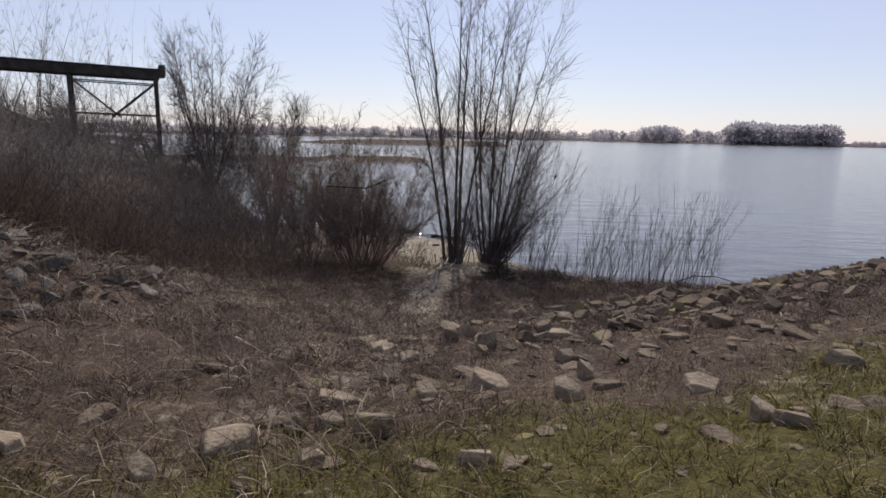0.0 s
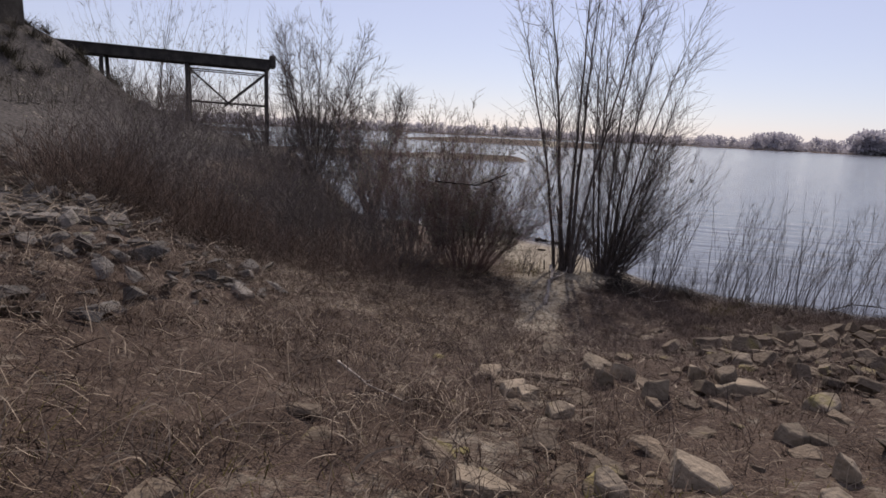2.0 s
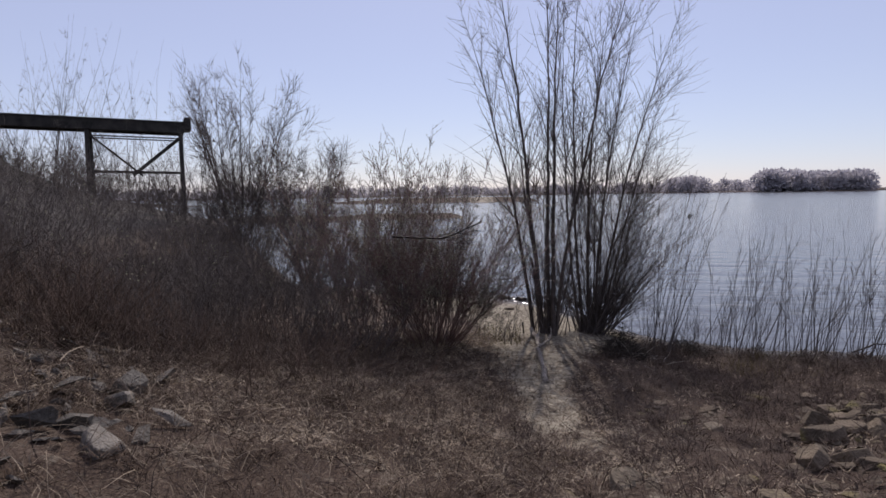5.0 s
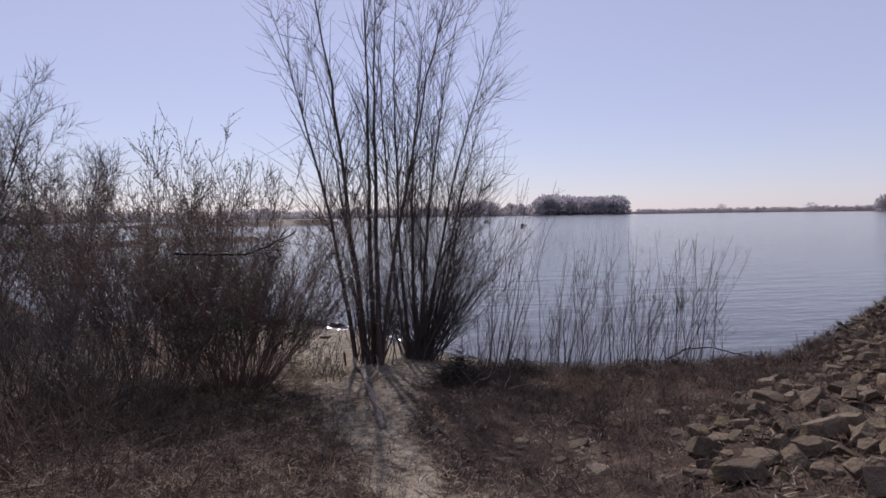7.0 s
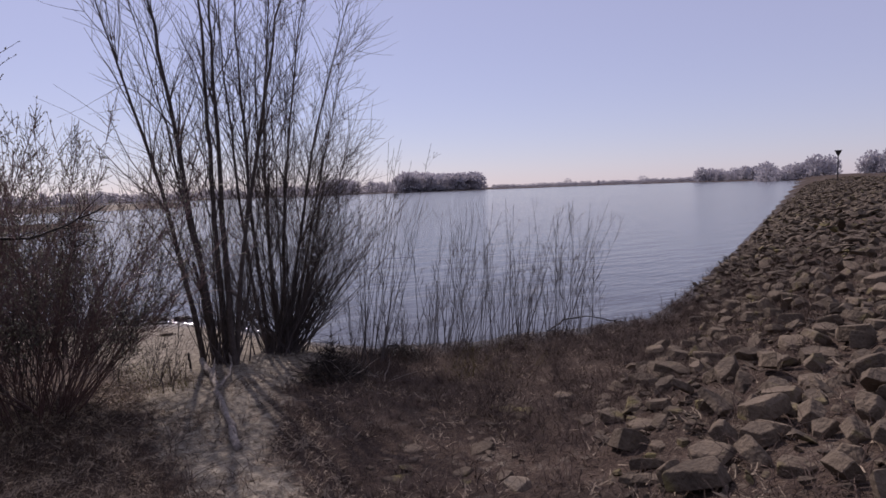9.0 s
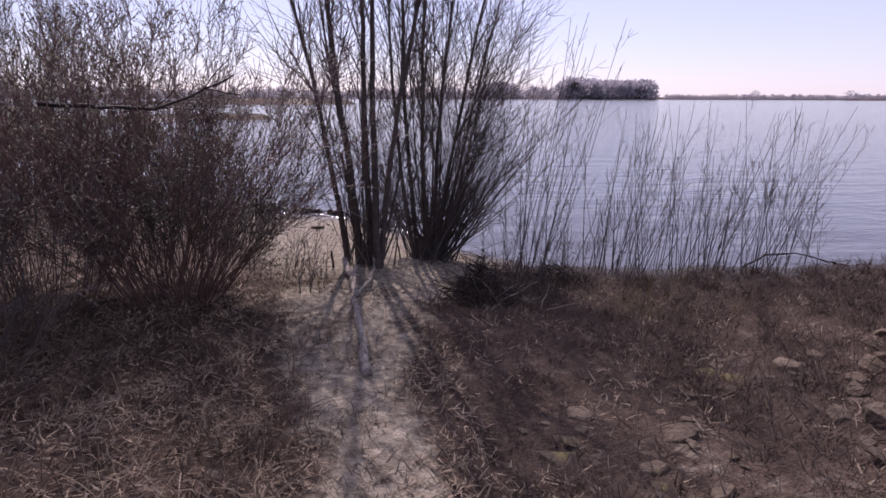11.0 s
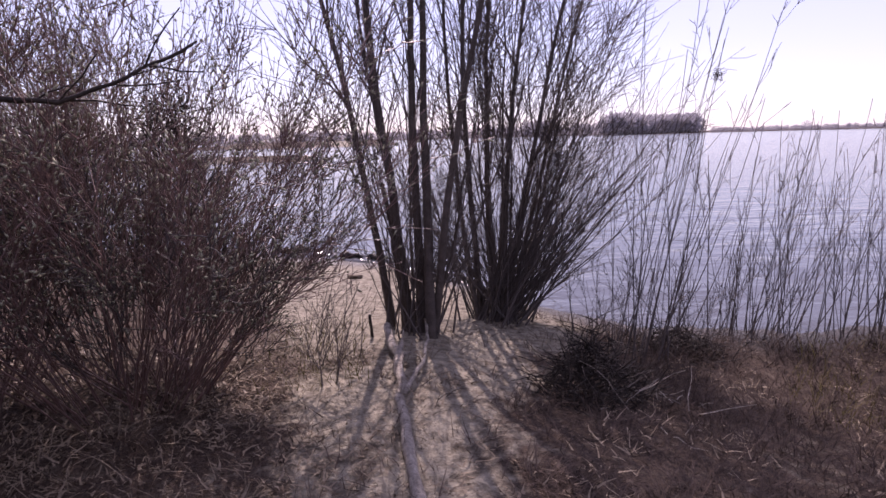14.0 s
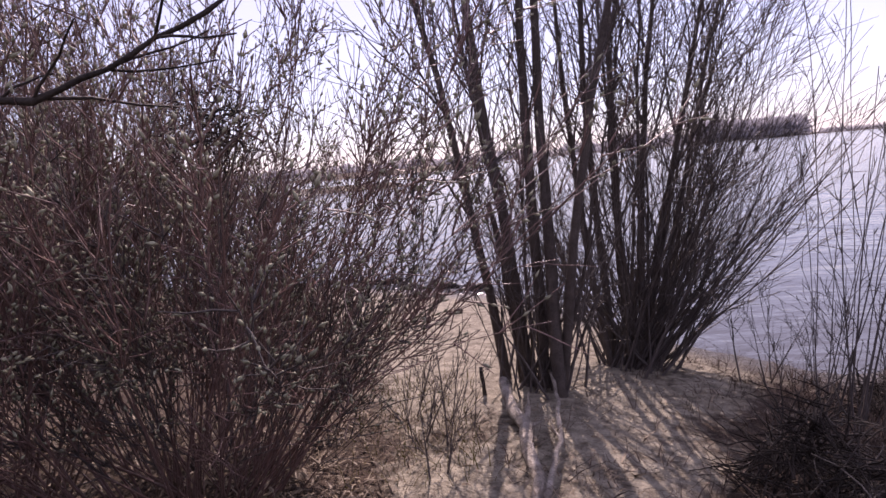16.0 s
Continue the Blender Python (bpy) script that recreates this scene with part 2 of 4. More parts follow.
def soil_material():
    m = bpy.data.materials.new("river_bank_soil")
    m.use_nodes = True
    nt = m.node_tree
    b = nt.nodes["Principled BSDF"]
    geo = nt.nodes.new("ShaderNodeNewGeometry")

    def tex(s, d=5.0):
        n = nt.nodes.new("ShaderNodeTexNoise")
        n.inputs["Scale"].default_value, n.inputs["Detail"].default_value = s, d
        nt.links.new(geo.outputs["Position"], n.inputs["Vector"])
        return n.outputs["Fac"]

    def blend(fac, a, c):
        n = nt.nodes.new("ShaderNodeMix")
        n.data_type = "RGBA"
        for key, v in (("Factor", fac), ("A", a), ("B", c)):
            if isinstance(v, tuple):
                n.inputs[key].default_value = (*v, 1)
            else:
                nt.links.new(v, n.inputs[key])
        return n.outputs["Result"]

    def ramp(v, lo, hi):
        n = nt.nodes.new("ShaderNodeMapRange")
        n.inputs["From Min"].default_value, n.inputs["From Max"].default_value = lo, hi
        nt.links.new(v, n.inputs["Value"])
        return n.outputs[0]

    def cover(key):
        n = nt.nodes.new("ShaderNodeAttribute")
        n.attribute_name = key
        return n.outputs["Fac"]

    def sums(a, c, w=0.6):
        n = nt.nodes.new("ShaderNodeMath")
        n.operation = "MULTIPLY_ADD"
        nt.links.new(c, n.inputs[0])
        n.inputs[1].default_value = w
        nt.links.new(a, n.inputs[2])
        return n.outputs[0]

    t2, t9, t45 = tex(1.6), tex(9), tex(48)
    soil = blend(ramp(sums(t2, t45), 0.5, 1.05), (0.026, 0.018, 0.0145), (0.11, 0.08, 0.062))
    soil = blend(ramp(sums(tex(14), t45, 0.5), 0.81, 0.94), soil, (0.135, 0.108, 0.084))
    for angle, size in ((0.5, (26, 170, 60)), (-0.9, (150, 30, 60)), (1.4, (34, 210, 60))):
        mp = nt.nodes.new("ShaderNodeMapping")
        mp.inputs["Rotation"].default_value, mp.inputs["Scale"].default_value = (0, 0, angle), size
        nt.links.new(geo.outputs["Position"], mp.inputs["Vector"])
        fibre = nt.nodes.new("ShaderNodeTexNoise")
        fibre.inputs["Scale"].default_value, fibre.inputs["Detail"].default_value, fibre.inputs["Distortion"].default_value = 1.0, 2.0, 1.2
        nt.links.new(mp.outputs[0], fibre.inputs["Vector"])
        soil = blend(ramp(fibre.outputs["Fac"], 0.6, 0.7), soil, (0.115, 0.086, 0.062))
        soil = blend(ramp(fibre.outputs["Fac"], 0.42, 0.34), soil, (0.014, 0.01, 0.008))
    sand = blend(ramp(sums(t9, t45), 0.55, 1.0), (0.11, 0.094, 0.072), (0.335, 0.3, 0.23))
    turf = blend(ramp(sums(t9, t45), 0.5, 1.0), (0.02, 0.019, 0.007), (0.09, 0.08, 0.028))
    s_fac = ramp(sums(sums(cover("sand"), t2, 1.3), t9, 1.2), 1.42, 1.98)
    g_fac = ramp(sums(cover("turf"), t9, 0.7), 0.7, 1.1)
    grit = blend(ramp(sums(t9, t45), 0.5, 1.0), (0.024, 0.022, 0.02), (0.105, 0.097, 0.088))
    soil = blend(cover("grit"), soil, grit)
    base = blend(s_fac, blend(g_fac, soil, turf), sand)
    wet = blend(cover("wet"), base, (0.05, 0.042, 0.035))
    nt.links.new(wet, b.inputs["Base Color"])
    rough = nt.nodes.new("ShaderNodeMapRange")
    rough.inputs["To Min"].default_value, rough.inputs["To Max"].default_value = 0.95, 0.35
    nt.links.new(cover("wet"), rough.inputs["Value"])
    nt.links.new(rough.outputs[0], b.inputs["Roughness"])
    b.inputs["Specular IOR Level"].default_value = 0.08
    bp = nt.nodes.new("ShaderNodeBump")
    bp.inputs["Strength"].default_value, bp.inputs["Distance"].default_value = 0.8, 0.04
    nt.links.new(sums(t9, t45), bp.inputs["Height"])
    nt.links.new(bp.outputs[0], b.inputs["Normal"])
    return m


gxs = np.concatenate([-grow_out(9, 4500, 0.3, 1.055)[::-1], spaced([(-8.8, 8.8, 0.14)]), grow_out(9, 4500, 0.35, 1.09)])
gys = np.concatenate([-grow_out(2, 4500, 0.5, 1.12)[::-1], spaced([(-1.8, 24.5, 0.14)]), grow_out(25, 4500, 0.35, 1.08)])
me, vx, vy = sheet("ground", gxs, gys, ground)
vz = ground(vx, vy)
for key, val in (("sand", sand_mask(vx, vy)), ("turf", grass_mask(vx, vy)), ("grit", 1 - smooth(15.5, 18.5, headland(vx, vy))), ("wet", (1 - smooth(0.02, 0.1, vz)) * (vz > -0.4))):
    me.attributes.new(key, "FLOAT", "POINT").data.foreach_set("value", np.ascontiguousarray(val, dtype=np.float32))
me.materials.append(soil_material())
land = tagged(new("ground", me), "brown river bank with trodden sand path and turf", "ground", kind="structure")


def water_material():
    m = bpy.data.materials.new("river_water")
    m.use_nodes = True
    nt = m.node_tree
    b = nt.nodes["Principled BSDF"]
    b.inputs["Base Color"].default_value = (0.075, 0.075, 0.075, 1)
    b.inputs["Roughness"].default_value, b.inputs["IOR"].default_value = 0.12, 1.33
    geo = nt.nodes.new("ShaderNodeNewGeometry")
    height = None
    for s, w in (((0.35, 0.9, 1), 1.0), ((1.7, 3.4, 1), 0.36), ((6, 10, 1), 0.12)):
        mp = nt.nodes.new("ShaderNodeMapping")
        mp.inputs["Scale"].default_value = s
        mp.inputs["Rotation"].default_value = (0, 0, radians(12))
        nt.links.new(geo.outputs["Position"], mp.inputs["Vector"])
        n = nt.nodes.new("ShaderNodeTexNoise")
        n.inputs["Scale"].default_value, n.inputs["Detail"].default_value = 1.0, 3.0
        nt.links.new(mp.outputs[0], n.inputs["Vector"])
        a = nt.nodes.new("ShaderNodeMath")
        a.operation = "MULTIPLY_ADD"
        nt.links.new(n.outputs["Fac"], a.inputs[0])
        a.inputs[1].default_value = w
        if height:
            nt.links.new(height, a.inputs[2])
        height = a.outputs[0]
    bp = nt.nodes.new("ShaderNodeBump")
    bp.inputs["Strength"].default_value, bp.inputs["Distance"].default_value = 0.6, 0.1
    nt.links.new(height, bp.inputs["Height"])
    nt.links.new(bp.outputs[0], b.inputs["Normal"])
    return m


me, _, _ = sheet("river", np.linspace(-4600, 4600, 24), np.linspace(-300, 4600, 24), lambda x, y: x * 0)
me.materials.append(water_material())
tagged(new("river_water", me), "wide calm pale river reflecting the sky", "water", kind="structure")

# ---- makers ----


def part(name, bm, mat, parent, label=""):
    me = bpy.data.meshes.new(name)
    bm.to_mesh(me)
    bm.free()
    me.materials.append(mat)
    ob = new(name, me)
    ob.parent = parent
    return tagged(ob, label)


def thing(name, place, label, category, group="", kind=""):
    ob = new(name)
    ob.location = place
    ob.empty_display_size = 0.1
    return tagged(ob, label, category, group, kind)


def mesh_part(name, verts, faces, mat, parent, label="", flat=False, kind=""):
    me = bpy.data.meshes.new(name)
    me.from_pydata(verts, [], faces)
    if not flat:
        me.polygons.foreach_set("use_smooth", np.ones(len(faces), bool))
    me.materials.append(mat)
    ob = new(name, me)
    ob.parent = parent
    return tagged(ob, label, kind=kind)


class Tubes:
    """Gathers tapering round strands, blades and buds into one mesh."""

    def __init__(self):
        self.round, self.flat, self.buds, self.n = {}, {}, [], 0

    def add(self, pts, radii, sides=3, cap=False):
        self.round.setdefault((len(pts), sides, cap), []).append((pts, radii))
        self.n += 1

    def bud(self, p, axis, length, width):
        self.buds.append((p, axis, length, width))
        self.n += 1

    def arrays(self):
        vs, fs, n = [], [], 0
        for (k, sides, cap), items in self.round.items():
            pts = np.array([i[0] for i in items], float)
            rad = np.array([i[1] for i in items], float)
            d = np.gradient(pts, axis=1)
            d /= np.linalg.norm(d, axis=2, keepdims=True) + 1e-9
            ref = np.where(np.abs(d[:, :1, 2:]) > 0.8, np.array([[[0.31, 0.95, 0.05]]]), np.array([[[0.0, 0.0, 1.0]]]))
            a = np.cross(d, np.broadcast_to(ref, d.shape))
            a /= np.linalg.norm(a, axis=2, keepdims=True) + 1e-9
            c = np.cross(d, a)
            ang = np.arange(sides) * 2 * math.pi / sides
            ring = a[:, :, None] * np.cos(ang)[:, None] + c[:, :, None] * np.sin(ang)[:, None]
            v = pts[:, :, None] + ring * rad[:, :, None, None]
            i = n + np.arange(len(items) * k * sides).reshape(len(items), k, sides)
            j = np.roll(i, -1, axis=2)
            fs.extend(np.stack([i[:, :-1], j[:, :-1], j[:, 1:], i[:, 1:]], -1).reshape(-1, 4).tolist())
            if cap:
                fs.extend(i[:, -1].tolist())
                fs.extend(i[:, 0, ::-1].tolist())
            vs.append(v.reshape(-1, 3))
            n += len(items) * k * sides
        if self.buds:
            p, axis = np.array([q[0] for q in self.buds]), np.array([q[1] for q in self.buds], float)
            ln, wd = np.array([q[2] for q in self.buds])[:, None], np.array([q[3] for q in self.buds])[:, None]
            axis /= np.linalg.norm(axis, axis=1, keepdims=True) + 1e-9
            a = np.cross(axis, (0.3, 0.5, 0.81))
            a /= np.linalg.norm(a, axis=1, keepdims=True) + 1e-9
            c = np.cross(axis, a)
            m = p + axis * ln * 0.45
            vs.append(np.stack([p, m + a * wd, m + c * wd, m - a * wd, m - c * wd, p + axis * ln], 1).reshape(-1, 3))
            o = n + 6 * np.arange(len(p))
            for q in range(4):
                s, t = 1 + q, 1 + (q + 1) % 4
                fs.extend(np.stack([o, o + t, o + s], 1).tolist())
                fs.extend(np.stack([o + 5, o + s, o + t], 1).tolist())
        return np.concatenate(vs), fs

    def make(self, name, mat, parent, label="", kind="", origin=(0, 0, 0)):
        v, f = self.arrays()
        return mesh_part(name, (v - np.asarray(origin)).tolist(), f, mat, parent, label, kind=kind)


def strand(rng, base, way, length, steps, wander=0.06, lift=0.05):
    """A wandering line that turns slowly upwards."""
    d = np.asarray(way, float)
    d = d / math.sqrt(d.dot(d))
    turns = np.cumsum(rng.normal(0, wander, (steps, 3)) + (0, 0, lift), axis=0) + d
    turns *= (length / steps) / np.sqrt((turns * turns).sum(1))[:, None]
    return np.concatenate([[base], np.cumsum(turns, axis=0) + base])


def offshoot(rng, line, k, angle):
    """The way of a side shoot that leaves a line at its k-th point."""
    d = line[min(k + 1, len(line) - 1)] - line[max(k - 1, 0)]
    d /= np.linalg.norm(d) + 1e-9
    side = rng.normal(0, 1, 3)
    side -= d * side.dot(d)
    side /= np.linalg.norm(side) + 1e-9
    return d * math.cos(angle) + side * math.sin(angle)


def stem_with_twigs(rng, stem, stem_tube, twig_tube, r0, branches, reach, twigs, bud_tube=None, first=0.25, sides=6, twig_r=0.0035, taper=1.15, spread=(0.25, 0.65), tip=(0.25, 0.55), joints=6):
    n = len(stem)
    r = np.maximum(r0 * (1 - np.linspace(0, 1, n)) ** taper, 0.0028)
    stem_tube.add(stem, r, sides)
    for _ in range(branches):
        k = int(rng.uniform(first, 0.97) * (n - 1))
        high = k / (n - 1)
        ln = reach * rng.uniform(0.55, 1.15) * (1.15 - 0.6 * high)
        br = strand(rng, stem[k], offshoot(rng, stem, k, rng.uniform(*spread)), ln, joints, 0.1, 0.03)
        br_r = min(r[k] * 0.6, 0.004 + 0.006 * ln)
        twig_tube.add(br, np.linspace(br_r, 0.0025, joints + 1), 3)
        for _ in range(twigs):
            j = rng.integers(1, joints)
            tw = strand(rng, br[j], offshoot(rng, br, j, rng.uniform(0.35, 0.9)), ln * rng.uniform(*tip), joints // 2, 0.12, 0.04)
            twig_tube.add(tw, np.linspace(twig_r, 0.0018, joints // 2 + 1), 3)
            if bud_tube is not None:
                for q in range(1, joints // 2 + 1):
                    if rng.random() < 0.7 and tw[q][2] - stem[0][2] > 0.55 * (stem[-1][2] - stem[0][2]):
                        bud_tube.bud(tw[q], tw[q] - tw[q - 1] + rng.normal(0, 0.02, 3), rng.uniform(0.026, 0.055), rng.uniform(0.005, 0.0095))


# ---- the big many-stemmed willow by the beach ----


def rising_stem(rng, x, y, lean, bend, length, steps=24, wander=0.02):
    """A stem that leans sideways and bends further out, or back in, as it rises; with small kinks."""
    h = np.linspace(0, 1, steps) * length / math.sqrt(1 + (lean + bend * length * 0.6) ** 2)
    away = rng.normal(0, 0.1)
    kink = np.cumsum(rng.normal(0, wander, (steps, 2)), axis=0) * np.linspace(0, 1, steps)[:, None] ** 0.5
    z0 = float(ground(x, y)) - 0.08
    return np.stack([x + lean * h + bend * h * h + kink[:, 0], y + away * h + kink[:, 1], z0 + h], 1)


def big_willow():
    rng = np.random.default_rng(11)
    origin = np.array([0.9, 17.5, float(ground(0.9, 17.5))])
    tree = thing("willow_tree", origin, "bare many-stemmed willow on the sandy shore", "tree")
    twigs = Tubes()

    def stem(x, y, lean, bend, length, r, branches=26):
        line = rising_stem(rng, x, y, lean, bend, length)
        bark, own = Tubes(), Tubes()
        stem_with_twigs(rng, line, bark, own, r, branches, 1.75, 5, first=0.24, sides=8, taper=1.1, spread=(0.2, 0.55), tip=(0.3, 0.75), twig_r=0.0045)
        own.make("branchwork", TWIG, bark.make("stem", BARK, tree, origin=origin), kind="stuff", origin=origin)

    # the thick old stems: foot, lean, bend, length, girth
    for x, y, lean, bend, length, r in ((-0.05, 17.36, -0.1, -0.014, 7.4, 0.05), (0.12, 17.15, -0.07, -0.006, 8.8, 0.06), (0.24, 17.05, -0.02, 0.002, 8.9, 0.055),
                                        (0.33, 16.76, 0.0, 0.006, 8.6, 0.058), (0.38, 16.95, 0.05, 0.015, 8.2, 0.046), (0.2, 17.3, -0.12, -0.004, 7.6, 0.03),
                                        (1.08, 17.8, -0.16, 0.016, 8.4, 0.036), (1.16, 18.0, -0.1, 0.012, 8.6, 0.042), (1.28, 17.9, -0.02, 0.01, 8.6, 0.044),
                                        (1.36, 17.8, 0.05, 0.014, 8.2, 0.04), (1.42, 18.0, 0.13, 0.012, 7.8, 0.038), (1.48, 17.85, 0.22, 0.006, 6.2, 0.034), (1.52, 17.95, 0.35, -0.006, 5.0, 0.03)):
        stem(x, y, lean, bend, length, r)
    # younger stems between them
    for i in range(13):
        lean = -0.2 + 0.64 * (i + rng.uniform(0.1, 0.9)) / 13
        x = (0.22 if i % 4 == 0 else 1.32) + 0.5 * lean + rng.normal(0, 0.06)
        stem(x, (17.1 if i % 4 == 0 else 17.9) + rng.normal(0, 0.14), lean, rng.uniform(-0.012, 0.012), rng.uniform(4.2, 7.0) * (1 - 0.5 * abs(lean)), rng.uniform(0.014, 0.026), 20)
    # a short broken stub on the shore side
    bark = Tubes()
    bark.add(rising_stem(rng, 0.1, 17.42, -0.13, 0.0, 1.75, 8), np.linspace(0.04, 0.026, 8), 8, True)
    bark.make("broken_stub", BARK, tree, origin=origin)
    # low outward shoots, thickest on the river side
    for i in range(170):
        a = rng.uniform(-1.3, 3.4) if i % 3 else rng.uniform(-0.7, 0.7)
        c = (0.2, 17.1) if i % 5 == 0 else (1.35, 17.9)
        out = rng.uniform(0.15, 1.15) * (0.6 if i % 5 == 0 else 1.0)
        base = np.array([c[0] + 0.17 * rng.normal(), c[1] + 0.17 * rng.normal(), 0])
        base[2] = ground(base[0], base[1]) - 0.03
        line = strand(rng, base, (out * math.cos(a), out * math.sin(a) * 0.7, 1), rng.uniform(1.2, 4.0) * (0.6 if i % 5 == 0 else 1.0), 12, 0.05, 0.02)
        stem_with_twigs(rng, line, twigs, twigs, rng.uniform(0.007, 0.017), 6, 0.8, 3, first=0.2, sides=4)
    twigs.make("undergrowth", TWIG, tree, "thin shoots round the foot of the stems", "stuff", origin)


big_willow()


def shrub(seed, x, y, height, count, spread, mat, buds=0.0, label="dense leafless willow shrub with upright reddish shoots", twig_count=6, lean=(0, 0), group="willow shrubs", name="willow_shrub", single=False, twiglets=4, flare=0.75, girth=(0.0035, 0.012), wander=0.07, fan=(0.3, 0.9), first=0.08, twig_r=0.003, near=False):
    rng = np.random.default_rng(seed)
    origin = np.array([x, y, float(ground(x, y))])
    ob = thing(name, origin, label, "shrub", group)
    stems, twigs, bud = Tubes(), Tubes(), Tubes()
    for i in range(count):
        a, q = rng.uniform(0, 2 * math.pi), rng.uniform(0, 1) ** 0.6
        base = np.array([x + spread * 0.5 * q * math.cos(a), y + spread * 0.5 * q * math.sin(a), 0])
        base[2] = ground(base[0], base[1]) - 0.04
        tilt = flare * q
        line = strand(rng, base, (tilt * math.cos(a) + lean[0], tilt * math.sin(a) + lean[1], 1), height * rng.uniform(0.45, 1.08) * (1.0 - 0.15 * q), 11 if near else 8, wander, wander * 0.5)
        own, fine = (Tubes(), Tubes()) if single else (stems, twigs)
        stem_with_twigs(rng, line, own, fine, rng.uniform(*girth), twig_count, 0.8, twiglets, bud if rng.random() < buds else None,
                        first=first, sides=4 if near else 3, twig_r=twig_r, taper=0.9, spread=fan, joints=6 if near else 4)
        if single:
            fine.make("branchwork", mat, own.make("stem", mat, ob, origin=origin), kind="stuff", origin=origin)
    if not single:
        stems.make("stool", mat, ob, kind="stuff", origin=origin)
        twigs.make("crown", LITTER if mat is LITTER else TWIG, ob, kind="stuff", origin=origin)
    if bud.n:
        bud.make("catkin", BUD, ob, "pale opening catkin buds", "stuff", origin)
    return ob


# catkin-bearing stools beside the path: foot, height, shoots, width, flare
for k, (x, y, h, c, sp, fl) in enumerate(((-2.2, 15.25, 3.9, 98, 1.0, 0.85), (-3.4, 15.2, 4.15, 60, 1.4, 0.7), (-2.7, 16.5, 4.1, 44, 1.5, 0.6), (-1.9, 15.4, 2.5, 50, 0.7, 1.15), (-4.6, 17.0, 3.4, 18, 1.9, 0.6))):
    shrub(1 + k, x, y, h, c, sp, RED_TWIG, 0.9, single=k < 2, twig_count=15 if k == 1 else 11, twiglets=4, girth=(0.0035, 0.0095), wander=0.07, fan=(0.15, 0.5), first=0.32, twig_r=0.004, near=True, flare=fl)
# lower shrubs up the bank
for s, x, y, h, c, sp in ((24, -4.9, 14.6, 2.7, 70, 2.1), (25, -6.2, 15.6, 3.0, 66, 2.2), (26, -7.2, 13.6, 2.4, 62, 2.1), (27, -8.5, 15.0, 2.7, 58, 2.2),
                          (28, -6.8, 17.8, 3.2, 46, 2.2), (29, -3.7, 13.5, 1.7, 50, 1.6), (30, -9.0, 17.6, 3.0, 50, 2.3), (37, -5.6, 12.6, 1.9, 56, 1.8), (38, -9.6, 13.4, 2.4, 40, 2.0), (39, -10.4, 14.9, 2.6, 40, 2.0), (40, -8.0, 11.9, 1.9, 36, 1.8),
                          (41, -11.4, 17.2, 2.8, 48, 2.4), (42, -8.4, 20.2, 3.0, 46, 2.6), (43, -12.6, 20.6, 2.8, 46, 2.8), (44, -10.4, 23.0, 2.8, 46, 3.0), (45, -14.6, 23.6, 2.8, 44, 3.2), (46, -6.4, 21.0, 2.3, 36, 2.4), (47, -13.6, 27.6, 3.0, 44, 3.4)):
    shrub(s, x, y, h, c, sp, TWIG, 0.12, label="dense grey-brown leafless willow shrub on the bank", single=s == 29, twig_count=5, twiglets=3, twig_r=0.004)

# bare trees and tall shoots behind, by the old loading bridge


def round_willow(seed, x, y, height, stems, fan):
    rng = np.random.default_rng(seed)
    origin = np.array([x, y, float(ground(x, y))])
    ob = thing("bare_willow", origin, "rounded bare willow with a dense twiggy crown", "tree", "background willows")
    for i in range(stems):
        a = 6.283 * i / stems + rng.uniform(-0.3, 0.3)
        q = fan * rng.uniform(0.2, 1.0)
        line = strand(rng, origin + (0.15 * math.cos(a), 0.15 * math.sin(a), -0.08), (q * math.cos(a), q * math.sin(a), 1), height * rng.uniform(0.82, 1.0) * (1 - 0.2 * q), 14, 0.04, 0.03)
        bark, own = Tubes(), Tubes()
        stem_with_twigs(rng, line, bark, own, rng.uniform(0.025, 0.05), 28, 1.5, 6, first=0.15, sides=6, taper=1.0, spread=(0.3, 0.75), twig_r=0.008, tip=(0.3, 0.8))
        own.make("branchwork", TWIG, bark.make("stem", BARK, ob, origin=origin), kind="stuff", origin=origin)


round_willow(21, -10.5, 26.9, 7.6, 14, 0.6)
round_willow(22, -8.2, 28.0, 6.8, 14, 0.65)
round_willow(23, -9.3, 25.4, 5.0, 9, 0.7)
for s, x, y, h, c, sp in ((31, -18.8, 33.6, 9.0, 50, 3.4), (32, -21.8, 32.0, 10.0, 50, 3.6), (33, -14.6, 34.0, 8.4, 48, 3.4), (34, -24.8, 32.8, 8.6, 40, 3.4), (35, -11.9, 25.2, 2.6, 40, 2.4), (36, -16.0, 25.4, 2.4, 44, 2.6)):
    shrub(s, x, y, h, c, sp, TWIG, label="tall thin leafless shoots behind the loading bridge", twig_count=7, twig_r=0.007, girth=(0.01, 0.026), group="background willows", name="willow_thicket")

# ---- young shoots at the water's edge, and the sapling by the debris heap ----


